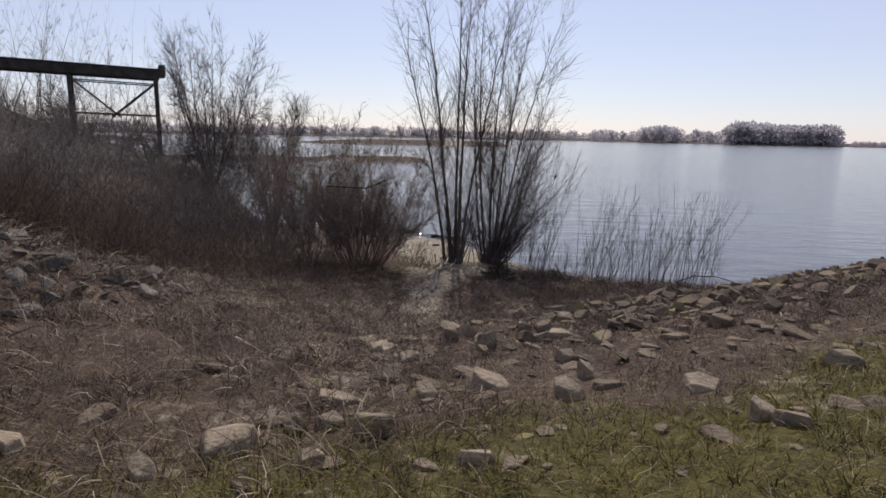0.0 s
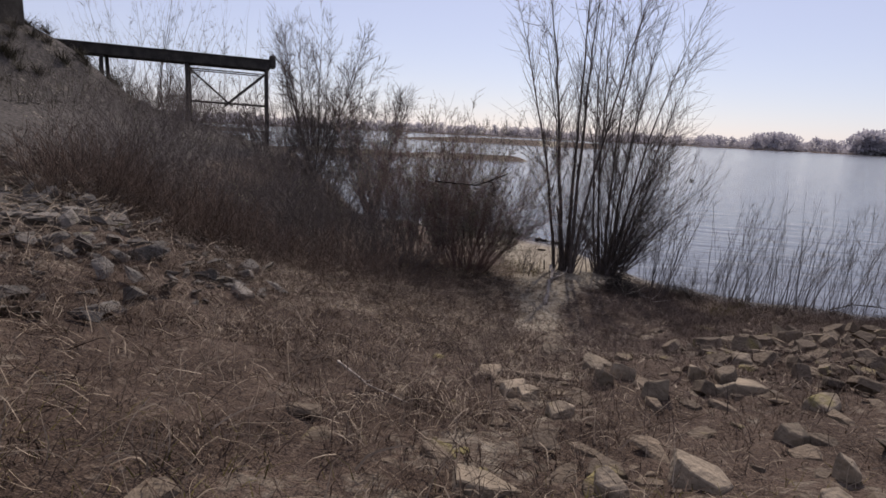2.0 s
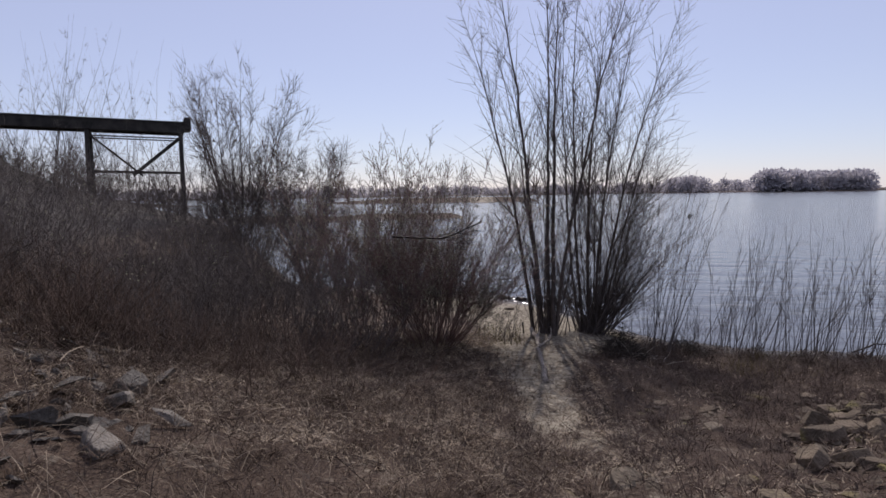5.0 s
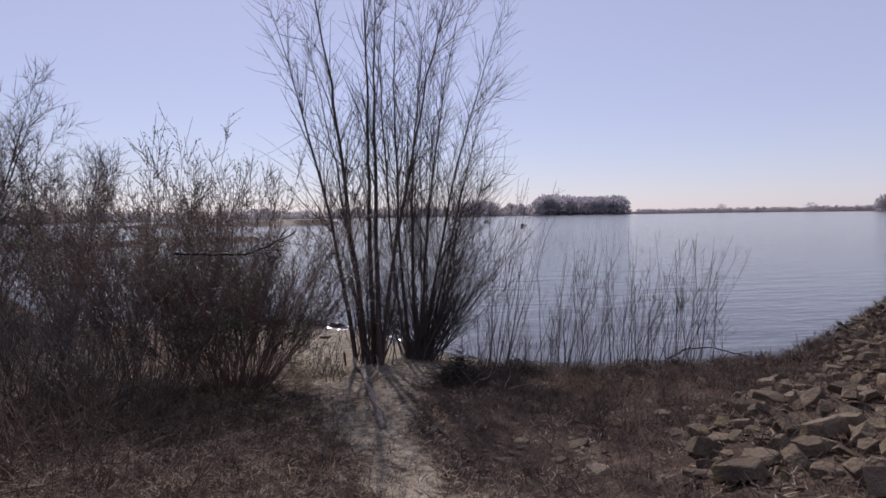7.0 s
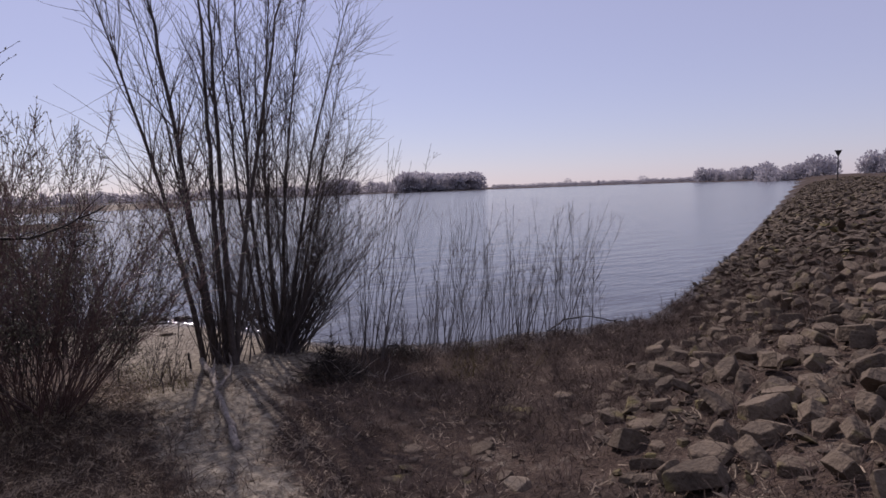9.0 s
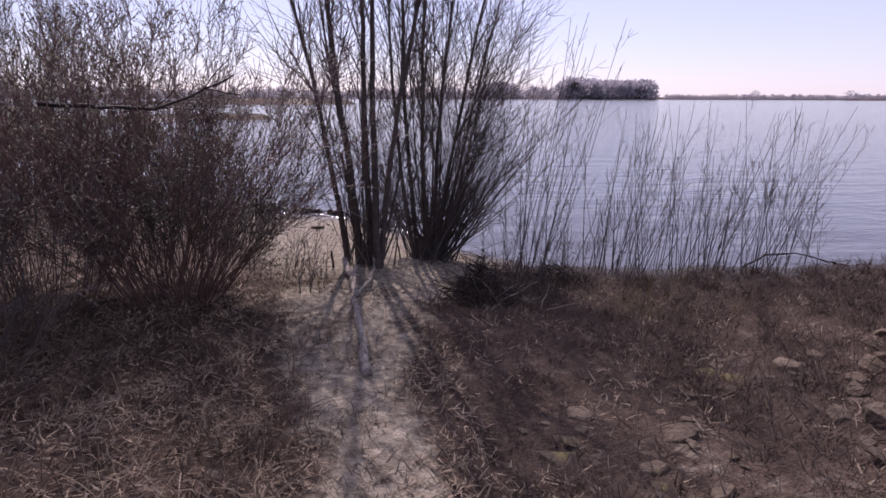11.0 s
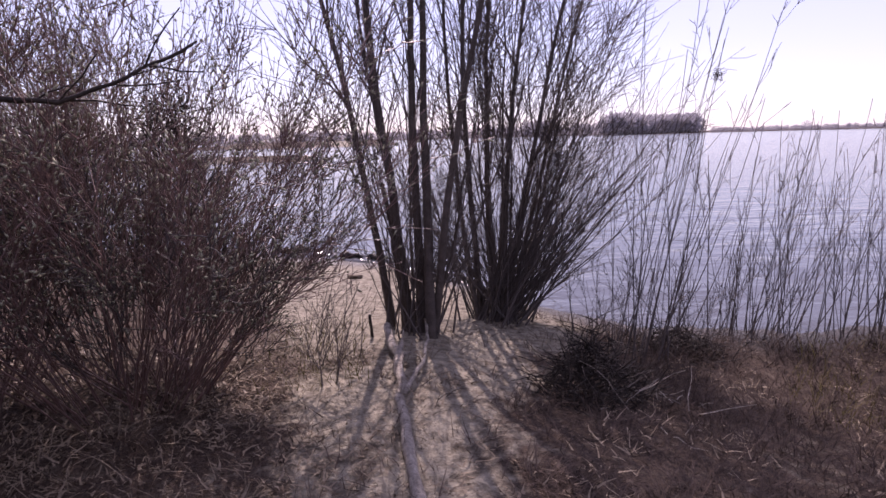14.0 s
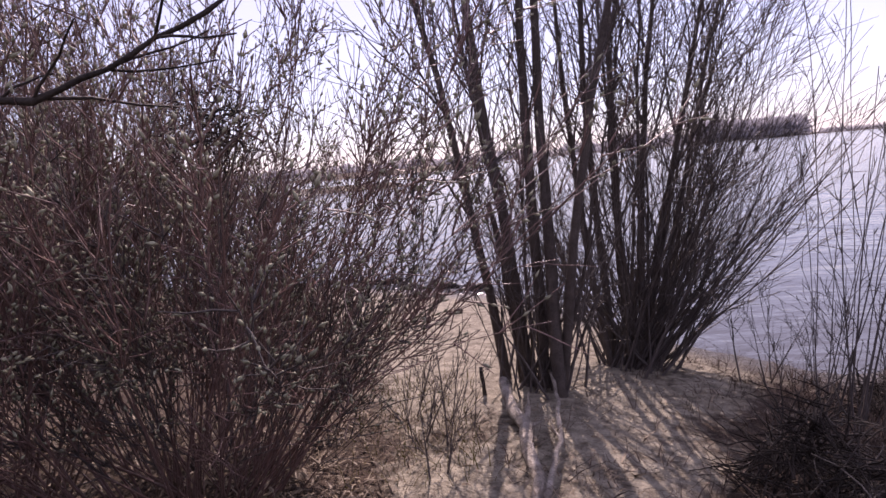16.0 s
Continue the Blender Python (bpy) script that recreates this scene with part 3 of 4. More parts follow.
def shoots(seed, name, label, spots, count, h_lo, h_hi, lean, width):
    rng = np.random.default_rng(seed)
    x, y = spots[len(spots) // 2]
    origin = np.array([x, y, float(ground(x, y))])
    ob = thing(name, origin, label, "shrub")
    for _ in range(count):
        st = Tubes()
        bx, by = spots[rng.integers(len(spots))]
        b = np.array([bx + rng.normal(0, width), by + rng.normal(0, width * 0.7), 0])
        b[2] = ground(b[0], b[1]) - 0.04
        line = strand(rng, b, (lean + rng.normal(0, 0.16), rng.normal(0, 0.14), 1), rng.uniform(h_lo, h_hi), 9, 0.035, 0.02)
        stem_with_twigs(rng, line, st, st, rng.uniform(0.004, 0.010), 4, 0.5, 2, first=0.3, sides=4, twig_r=0.003)
        st.make("shoot", TWIG, ob, origin=origin)
    return ob


shoots(41, "willow_shoots", "upright thin willow shoots at the water's edge", [(4.1 + 0.32 * i, 17.1 - 0.1 * i) for i in range(10)], 130, 1.0, 2.9, 0.12, 0.24)
shoots(42, "willow_sapling", "thin bare willow sapling beside a debris heap", [(2.2, 16.1), (2.45, 16.0)], 26, 2.2, 3.8, 0.1, 0.12)
shoots(43, "willow_shoots", "low dark shoots between willow and water", [(2.4 + 0.3 * i, 17.3 - 0.1 * i) for i in range(6)], 30, 0.4, 1.1, 0.1, 0.3)

shoots(44, "dry_stalks", "thin dry stalks standing in the sand beside the shrub", [(-0.78, 15.9), (-0.7, 15.4), (-0.9, 16.4)], 12, 0.3, 0.9, 0.25, 0.1)

# ---- old loading bridge on the high bank ----


def bar(bm, p, q, w, h):
    """A square-edged bar from p to q."""
    p, q = Vector(p), Vector(q)
    d = q - p
    m = Matrix.Translation((p + q) / 2) @ d.to_track_quat("X", "Z").to_matrix().to_4x4() @ Matrix.Diagonal((d.length, w, h, 1))
    r = bmesh.ops.create_cube(bm, size=1, matrix=m)
    edges = list({e for v in r["verts"] for e in v.link_edges})
    bmesh.ops.bevel(bm, geom=edges, offset=min(w, h) * 0.08, segments=1, affect="EDGES")


def one_bar(name, p, q, w, h, mat, parent, label=""):
    bm = bmesh.new()
    o = Vector(parent.location)
    bar(bm, Vector(p) - o, Vector(q) - o, w, h)
    return part(name, bm, mat, parent, label)


def loading_bridge():
    a, b = Vector((-24.1, 27.15, 6.8)), Vector((-15.0, 31.95, 6.6))
    ob = thing("loading_bridge", (-16.3, 31.0, float(ground(-16.3, 31.0))), "dark weathered steel loading bridge on trestle posts", "bridge")
    d = (b - a).normalized()
    side = Vector((-d.y, d.x, 0))
    for s in (-0.62, 0.62):
        one_bar("girder", a + side * s, b + side * s, 0.22, 0.46, STEEL, ob)
    bm = bmesh.new()
    o = Vector(ob.location)
    bar(bm, a + Vector((0, 0, 0.25)) - o, b + d * 0.1 + Vector((0, 0, 0.25)) - o, 1.55, 0.07)
    part("deck", bm, STEEL, ob)
    one_bar("end_stop", b - side * 0.78 + d * 0.15 + Vector((0, 0, 0.22)), b + side * 0.78 + d * 0.15 + Vector((0, 0, 0.22)), 0.3, 0.55, STEEL, ob)
    posts = []
    for k in (0.26, 0.62, 0.985):
        c = a.lerp(b, k)
        pair = []
        for s in (-0.62, 0.62):
            top = c + side * s - Vector((0, 0, 0.22))
            foot = c + side * s * 1.4
            foot.z = float(ground(foot.x, foot.y)) - 0.1
            one_bar("post", foot, top, 0.16, 0.16, STEEL, ob)
            pair.append(top)
        posts.append(pair)
    low = Vector((0, 0, 1.8))
    for s in (0, 1):
        p, q = posts[1][s], posts[2][s]
        m = (p + q) / 2 - low
        one_bar("cross_brace", p - low * 0.08, m + d * 0.19 - low * 0.08, 0.065, 0.085, STEEL, ob)
        one_bar("cross_brace", q - low * 0.08, m - d * 0.19 - low * 0.08, 0.065, 0.085, STEEL, ob)
        one_bar("tie", p - low, q - low, 0.065, 0.07, STEEL, ob)
        one_bar("tie", p - low * 0.14, q - low * 0.14, 0.045, 0.055, STEEL, ob)


loading_bridge()


def abutment():
    near, far, back = Vector((-21.6, 22.65, 0)), Vector((-24.75, 21.4, 0)), Vector((-21.7, 23.95, 0))
    foot = 7.02
    c = Vector((-23.1, 22.6, foot))
    ob = thing("concrete_abutment", c, "dark stained concrete block standing on the bank", "block")
    bm = bmesh.new()
    rise = Vector((0, 0, 0.33))
    ring = [near, back, back + far - near + rise, far + rise]
    tops = (1.76, 1.6, 1.65, 1.72)
    low = [bm.verts.new((p.x - c.x, p.y - c.y, -0.5)) for p in ring]
    high = [bm.verts.new((p.x - c.x, p.y - c.y, h + p.z)) for p, h in zip(ring, tops)]
    bm.faces.new(low[::-1])
    bm.faces.new(high)
    for i in range(4):
        k = (i + 1) % 4
        bm.faces.new((low[i], low[k], high[k], high[i]))
    bm.edges.ensure_lookup_table()
    end = [e for e in bm.edges if set(e.verts) in ({high[0], high[1]}, {high[1], high[2]})]
    bmesh.ops.bevel(bm, geom=end, offset=0.33, segments=3, affect="EDGES")
    part("body", bm, CONCRETE, ob)
    cap = bmesh.new()
    bar(cap, near + Vector((-0.6, 0.38, foot + 1.77)) - c, far + Vector((0.45, 0.52, foot + 2.08)) - c, 0.75, 0.07)
    part("cover_plate", cap, STEEL, ob)
    st = thing("steel_strut", (-25.3, 19.9, float(ground(-25.3, 19.9))), "dark inclined steel struts beside the abutment", "strut")
    for k in (0.0, 0.35):
        p = Vector((-24.7 + 0.15 * k, 20.2 + 1.5 * k, float(ground(-24.7, 20.2)) - 0.1))
        one_bar("bar", p, p + Vector((-2.85, -2.25, 2.6)), 0.1, 0.13, STEEL, st)
    one_bar("bar", Vector((-26.3, 18.4, 7.2)), Vector((-26.4, 18.2, 10.9)), 0.15, 0.15, STEEL, st)


abutment()

# ---- stones ----


def stone_mesh(seed, flat, worn=True):
    rng = np.random.default_rng(seed)
    bm = bmesh.new()
    for _ in range(13 if worn else 11):
        v = rng.normal(0, 1, 3)
        v /= max(abs(v)) * rng.uniform(0.95, 1.25)
        bm.verts.new((0.5 * v[0], 0.5 * v[1] * rng.uniform(0.8, 1), 0.5 * v[2] * flat))
    bmesh.ops.convex_hull(bm, input=bm.verts[:])
    loose = [v for v in bm.verts if not v.link_faces]
    bmesh.ops.delete(bm, geom=loose, context="VERTS")
    bmesh.ops.dissolve_limit(bm, angle_limit=radians(14), verts=bm.verts[:], edges=bm.edges[:])
    if worn:
        bmesh.ops.bevel(bm, geom=bm.edges[:], offset=0.018, segments=1, affect="EDGES")
    bmesh.ops.triangulate(bm, faces=bm.faces[:])
    me = bpy.data.meshes.new("stone")
    bm.to_mesh(me)
    bm.free()
    me.materials.append(STONE)
    return me


STONES = [stone_mesh(100 + i, (0.6, 0.75, 0.48)[i % 3]) for i in range(15)]
STONE_DATA = []
for me in [stone_mesh(100 + i, (0.6, 0.75, 0.48)[i % 3], False) for i in range(15)]:
    v = np.empty(len(me.vertices) * 3)
    me.vertices.foreach_get("co", v)
    STONE_DATA.append((v.reshape(-1, 3), np.array([list(p.vertices) for p in me.polygons])))


def block_mesh(seed, mat):
    """A quarried block: flattish top, steep broken sides, worn edges."""
    rng = np.random.default_rng(seed)
    n = int(rng.integers(5, 8))
    ang = np.sort(2 * math.pi * (np.arange(n) + rng.uniform(-0.3, 0.3, n)) / n)
    rad = rng.uniform(0.34, 0.58, n)
    tilt = rng.normal(0, 0.2, 2)
    bm = bmesh.new()
    for z, grow in ((0.3, 0.86), (rng.uniform(0.02, 0.2), 1.0), (-0.3, 1.06)):
        for a, r in zip(ang, rad):
            x, y = r * grow * rng.uniform(0.9, 1.06) * math.cos(a), r * grow * rng.uniform(0.9, 1.06) * math.sin(a)
            bm.verts.new((x, y, z + (tilt[0] * x + tilt[1] * y + rng.normal(0, 0.025)) * (z > -0.2)))
    bmesh.ops.convex_hull(bm, input=bm.verts[:])
    bmesh.ops.delete(bm, geom=[v for v in bm.verts if not v.link_faces], context="VERTS")
    bmesh.ops.dissolve_limit(bm, angle_limit=radians(10), verts=bm.verts[:], edges=bm.edges[:])
    bmesh.ops.bevel(bm, geom=bm.edges[:], offset=0.022, segments=1, affect="EDGES")
    bmesh.ops.triangulate(bm, faces=bm.faces[:])
    me = bpy.data.meshes.new("block")
    bm.to_mesh(me)
    bm.free()
    me.materials.append(mat)
    return me


BLOCKS = [block_mesh(700 + i, PALE_STONE) for i in range(9)]
DARK_BLOCKS = [block_mesh(720 + i, STONE) for i in range(9)]


REVETMENT = [block_mesh(740 + i, STONE) for i in range(15)]
RUBBLE = [block_mesh(760 + i, GREY_STONE) for i in range(15)]


def turn(rng, tilt=0.5):
    return Euler((rng.normal(0, tilt), rng.normal(0, tilt), rng.uniform(0, 6.28)))


def scatter(rng, n, box, keep, lo, hi):
    """Places (x, y, size) inside a box, thinned by keep(x, y) and kept apart."""
    xs, ys = rng.uniform(box[0], box[1], n), rng.uniform(box[2], box[3], n)
    ok = rng.random(n) < keep(xs, ys)
    xs, ys = xs[ok], ys[ok]
    size = lo + (hi - lo) * rng.random(len(xs)) ** 2.6
    order = np.argsort(-size)
    cells, out = {}, []
    for i in order:
        cx, cy = int(xs[i] // 0.5), int(ys[i] // 0.5)
        near = [o for dx in (-1, 0, 1) for dy in (-1, 0, 1) for o in cells.get((cx + dx, cy + dy), ())]
        if all((xs[i] - o[0]) ** 2 + (ys[i] - o[1]) ** 2 > (0.38 * (size[i] + o[2])) ** 2 for o in near):
            cells.setdefault((cx, cy), []).append((xs[i], ys[i], size[i]))
            out.append((xs[i], ys[i], size[i]))
    return out


def lay_stones(rng, owner, spots, pick, limit, lift=0.2, part_name="stone", meshes=REVETMENT, mat=STONE):
    singles = sorted((s for s in spots if pick(s[0], s[1])), key=lambda s: -s[2])[:limit]
    chosen = set(singles)
    vs, fs, n = [], [], 0
    for s in spots:
        x, y, size = s
        k = rng.integers(len(STONES))
        rot, sc = turn(rng, 0.36), (size * rng.uniform(0.85, 1.45), size * rng.uniform(0.65, 1.05), size * rng.uniform(0.4, 0.75))
        z = float(ground(x, y)) + size * rng.uniform(0.0, 2 * lift)
        if s in chosen:
            ob = new(part_name, meshes[k])
            ob.parent = owner
            ob.location, ob.rotation_euler, ob.scale = Vector((x, y, z)) - Vector(owner.location), rot, sc
        else:
            v, f = STONE_DATA[k]
            m = np.array((Matrix.Translation((x, y, z)) @ rot.to_matrix().to_4x4() @ Matrix.Diagonal((*sc, 1))))
            vs.append(v @ m[:3, :3].T + m[:3, 3] - np.array(owner.location))
            fs.append(f + n)
            n += len(v)
    if vs:
        mesh_part("rubble", np.concatenate(vs).tolist(), np.concatenate(fs).tolist(), mat, owner, flat=True, kind="stuff")


def right_cover(x, y):
    s = inland(x, y)
    edge = np.interp(y, (2, 5, 8, 9.8, 12.4, 15), (2.8, 1.4, 1.3, 1.8, 4.2, 7.2))
    return smooth(0.0, 0.8, s - np.interp(x, (2, 7, 8.6, 10), (-0.7, 0.6, 0.25, -0.4)) + 0.4 * waves(x, y, 1.3, 4)) * (1 - smooth(6.0, 8.5, s)) * smooth(-0.8, 1.2, x - edge) * (1 - 0.95 * grass_mask(x, y)) * (0.03 + 0.97 * np.maximum(1 - smooth(3.0, 4.8, s), smooth(9, 12, x)))


rng = np.random.default_rng(5)
right_bank = thing("stone_revetment", (6, 10, float(ground(6, 10))), "rough grey-brown quarry stone revetment along the river", "revetment", kind="structure")
spots = scatter(rng, 26000, (0.3, 16, 1.0, 21), right_cover, 0.08, 0.31)
lay_stones(rng, right_bank, spots, lambda x, y: x < 9, 300)
far_stones = thing("stone_revetment", (40, 26, float(ground(40, 26))), "distant stone revetment along the river", "revetment", kind="structure")
spots = []
for _ in range(6500):
    along, s = 8 + 110 * rng.random() ** 1.6, rng.uniform(-0.15, 8.5)
    x, y = 8.9 + along * 0.866 + s * 0.5, 15.5 + along * 0.5 - s * 0.866
    if x > 16:
        spots.append((x, y, rng.uniform(0.14, 0.4)))
lay_stones(rng, far_stones, spots, lambda x, y: False, 0)

left_bank = thing("stone_revetment", (-7, 8, float(ground(-7, 8))), "grey rubble slope with dead reeds washed over it", "revetment", kind="structure")


def left_cover(x, y):
    d = headland(x, y)
    return smooth(6.3, 9.2, d + 0.7 * waves(x, y, 0.8, 2)) * np.maximum(1 - smooth(17.5, 19.3, d), 0.16 * (1 - smooth(20.0, 21.3, d))) * (1 - smooth(10.5, 13.5, y)) * 0.9


spots = scatter(rng, 27000, (-18, -3.5, -4, 15), left_cover, 0.1, 0.36)
lay_stones(rng, left_bank, spots, lambda x, y: y > 2, 300, meshes=RUBBLE, mat=GREY_STONE)


LOOSE = []


def loose(name, x, y, size, sx, sy, sz, rz, label, group="loose stones", lift=0.05, tilt=0.1, seed=0):
    r = np.random.default_rng(int(abs(x * 131 + y * 17) * 10) + seed)
    ob = new(name, (DARK_BLOCKS if r.random() < 0.6 else STONES)[r.integers(9)])
    LOOSE.append((x, y, 0.42 * size * min(sx, sy)))
    ob.location = (x, y, float(ground(x, y)) + size * lift)
    ob.rotation_euler = (r.normal(0, tilt), r.normal(0, tilt), rz)
    ob.scale = (size * sx, size * sy, size * sz)
    return tagged(ob, label, "stone", group)


def quarry_stone(k, x, y, wide, deep, high, rz):
    ob = new("quarry_stone", BLOCKS[k % len(BLOCKS)])
    ob.location = (x, y, float(ground(x, y)) + 0.2 * high - 0.05)
    ob.rotation_euler = (0.1 * math.sin(3 * k), 0.1 * math.cos(5 * k), rz)
    ob.scale = (wide, deep, (0.8 * high + 0.1) / 0.6)
    LOOSE.append((x, y, 0.46 * min(wide, deep)))
    tagged(ob, "large pale quarry stone lying in the grass", "stone", "loose stones")


# place, width, height: flat slabs and blocks at the edge of the turf
for k, (x, y, wide, high) in enumerate((
        (-0.62, 4.27, 0.54, 0.1), (-0.28, 3.49, 0.3, 0.16), (-0.55, 3.67, 0.22, 0.12), (-0.04, 4.34, 0.22, 0.13), (0.43, 4.52, 0.42, 0.1), (-0.54, 3.05, 0.17, 0.13),
        (-1.04, 3.28, 0.36, 0.13), (-0.77, 3.61, 0.15, 0.08), (0.27, 3.04, 0.2, 0.07), (0.14, 6.43, 0.26, 0.17), (0.51, 6.11, 0.26, 0.17), (1.13, 5.28, 0.22, 0.12),
        (0.92, 4.23, 0.28, 0.15), (1.16, 4.71, 0.19, 0.13), (1.29, 6.54, 0.38, 0.1), (1.59, 5.98, 0.26, 0.1), (1.87, 4.37, 0.36, 0.1), (2.05, 3.55, 0.22, 0.1))):
    quarry_stone(k, x, y, wide, wide * (0.55 + 0.3 * math.sin(7 * k) ** 2), high, 0.35 * math.sin(4 * k))
# and those among the dry grass and up the slopes
for k, (x, y, wide, high) in enumerate((
        (3.04, 4.64, 0.34, 0.16), (1.96, 3.73, 0.22, 0.12), (-1.31, 2.96, 0.2, 0.08), (-0.45, 5.84, 0.23, 0.12), (-0.83, 7.03, 0.3, 0.1), (-0.17, 8.5, 0.28, 0.1),
        (-1.95, 3.01, 0.18, 0.08), (-2.63, 2.25, 0.24, 0.12), (-1.95, 2.81, 0.24, 0.1), (-3.3, 3.9, 0.24, 0.2), (-3.9, 3.75, 0.24, 0.18), (0.1, 6.95, 0.3, 0.12),
        (-0.23, 5.5, 0.27, 0.12), (-0.57, 5.95, 0.24, 0.11), (-4.06, 4.74, 0.2, 0.18), (0.33, 6.6, 0.22, 0.15), (0.95, 6.8, 0.22, 0.17), (1.1, 6.5, 0.36, 0.12),
        (1.53, 7.48, 0.27, 0.12), (0.2, 7.2, 0.32, 0.1), (-0.25, 8.3, 0.3, 0.08), (1.2, 10.4, 0.26, 0.1))):
    quarry_stone(k + 20, x, y, wide, wide * (0.6 + 0.3 * math.sin(5 * k) ** 2), high, 0.5 * math.sin(9 * k))


def scattered(x, y):
    return 0.75 * smooth(2.4, 3.6, y - 0.15 * x) * (1 - smooth(6.5, 9, y)) * smooth(-2.2, -0.3, x) * (1 - smooth(3.5, 5.5, x))


for x, y, s in scatter(rng, 1100, (-2.5, 6, 2.2, 9.5), scattered, 0.06, 0.27):
    loose("stone", x, y, s, rng.uniform(0.9, 1.6), rng.uniform(0.7, 1.1), rng.uniform(0.22, 0.45), rng.uniform(0, 6), "grey-brown quarry stone half sunk in dry grass")

for x, y, s in scatter(rng, 260, (0.4, 3.8, 8.2, 12.8), lambda x, y: 0.6 * (1 - right_cover(x, y)) * smooth(-0.2, 0.3, waves(x, y, 1.7, 3) + 0.3 * (x - 1.5)), 0.08, 0.27):
    loose("stone", x, y, s, rng.uniform(0.9, 1.5), rng.uniform(0.7, 1.1), rng.uniform(0.3, 0.6), rng.uniform(0, 6), "flat grey-brown stone half buried in dead weeds")

# ---- dry growth and turf ----


def tangle(name, seed, n, box, keep, h_lo, h_hi, mat, label, lean=0.8, width=0.0035, steps=3, forks=0, rise=0.0, droop=0.13, tufts=0):
    """Many dry stalks or blades as one growth."""
    rng = np.random.default_rng(seed)
    xs, ys = rng.uniform(box[0], box[1], n), rng.uniform(box[2], box[3], n)
    a = rng.uniform(0, 6.283, n)
    if tufts:
        pick = rng.integers(0, tufts, n)
        away = np.abs(rng.normal(0, 0.09, n))
        xs, ys = xs[pick] + away * np.cos(a), ys[pick] + away * np.sin(a)
        a = a + rng.normal(0, 0.7, n)
    ok = rng.random(n) < keep(xs, ys)
    for sx, sy, r in LOOSE:
        ok &= (xs - sx) ** 2 + (ys - sy) ** 2 > r * r
    xs, ys, a = xs[ok], ys[ok], a[ok]
    n = len(xs)
    h = rng.uniform(h_lo, h_hi, n)
    tilt = lean * rng.uniform(0.35, 1.6, n)
    d = np.stack([tilt * np.cos(a), tilt * np.sin(a), np.ones(n)], 1)
    d /= np.linalg.norm(d, axis=1, keepdims=True)
    line = [np.stack([xs, ys, ground(xs, ys) - 0.015 + rng.uniform(0, rise, n)], 1)]
    for _ in range(steps):
        line.append(line[-1] + d * (h / steps)[:, None])
        d = d + rng.normal(0, 0.2, (n, 3)) - np.array([0, 0, droop])
        d /= np.linalg.norm(d, axis=1, keepdims=True)
    side = np.stack([np.sin(a), -np.cos(a), rng.normal(0, 0.5, n)], 1)
    sets = [(np.stack(line, 1), side, width * rng.uniform(0.6, 1.4, n))]
    for _ in range(forks):
        k = rng.integers(1, steps)
        e = d + rng.normal(0, 0.8, (n, 3))
        e /= np.linalg.norm(e, axis=1, keepdims=True)
        p = line[k]
        sets.append((np.stack([p, p + e * h[:, None] * 0.22, p + e * h[:, None] * 0.42 + rng.normal(0, 0.02, (n, 3))], 1),
                     np.stack([np.cos(a), np.sin(a), rng.normal(0, 0.5, n)], 1), np.full(n, width * 0.6)))
    vs, fs, o = [], [], 0
    for pts, sd, wd in sets:
        k = pts.shape[1]
        w = np.linspace(1, 0.15, k)[None, :, None] * wd[:, None, None] * sd[:, None, :]
        vs.append(np.stack([pts - w, pts + w], 2).reshape(-1, 3))
        i = o + np.arange(n * k * 2).reshape(n, k, 2)
        fs.extend(np.stack([i[:, :-1, 0], i[:, :-1, 1], i[:, 1:, 1], i[:, 1:, 0]], -1).reshape(-1, 4).tolist())
        o += n * k * 2
    ob = mesh_part(name, np.concatenate(vs).tolist(), fs, mat, None)
    return tagged(ob, label, "growth", kind="stuff")


def dry_cover(x, y):
    field = smooth(-0.3, 0.8, y - 2.6 - 0.42 * np.clip(x, -6, 0)) * (1 - smooth(13.5, 16, y)) * (1 - smooth(-0.6, 0.5, x + 0.12 * waves(x, y, 2, 1) - 0.12 * (6 - y)))
    patch = 0.3 + 0.7 * smooth(-0.35, 0.35, waves(x, y, 1.6, 7) + 0.6 * waves(x, y, 4.3, 9))
    return patch * field * (1 - 0.85 * sand_mask(x, y)) * smooth(17.3, 18.8, headland(x, y))


tangle("dry_herbage", 51, 52000, (-9, 1.2, 0.5, 16), dry_cover, 0.1, 0.34, DRY, "matted brown dead stalks and brambles", 2.6, 0.0022, 3, 1, 0.12, 0.1)
tangle("dry_herbage", 61, 78000, (-9, 1.2, 0.5, 16), dry_cover, 0.08, 0.3, DRY, "tussocks of bent brown dead grass", 1.0, 0.0026, 4, 0, 0.02, 0.42, 2600)
tangle("dry_herbage", 52, 12000, (-8, 0.8, 2.0, 15), dry_cover, 0.1, 0.38, REED, "pale broken reed stalks among the dead herbage", 2.0, 0.003, 4, 0, 0.14, 0.3, 1400)
tangle("dry_herbage", 73, 5500, (-8, 0.8, 2.0, 15), dry_cover, 0.15, 0.5, REED, "long pale stalks standing in the dead herbage", 0.9, 0.0026, 4, 0, 0.02, 0.22)
tangle("dry_grass", 70, 30000, (-1.5, 5.5, 2.4, 8), lambda x, y: (1 - 0.8 * grass_mask(x, y)) * (0.35 + 0.65 * smooth(-0.4, 0.3, waves(x, y, 2.2, 5))) * smooth(-1.2, 0.0, x), 0.03, 0.15, DRY, "short dead grass between the loose stones", 1.3, 0.0024, 2, 0, 0.01, 0.3, 1500)
tangle("dry_grass", 71, 5000, (-1.5, 5.5, 2.4, 8), lambda x, y: (1 - 0.5 * grass_mask(x, y)) * smooth(-1.2, 0.0, x), 0.03, 0.14, REED, "pale straw lying between the loose stones", 3.0, 0.0022, 2, 0, 0.02, 0.2)
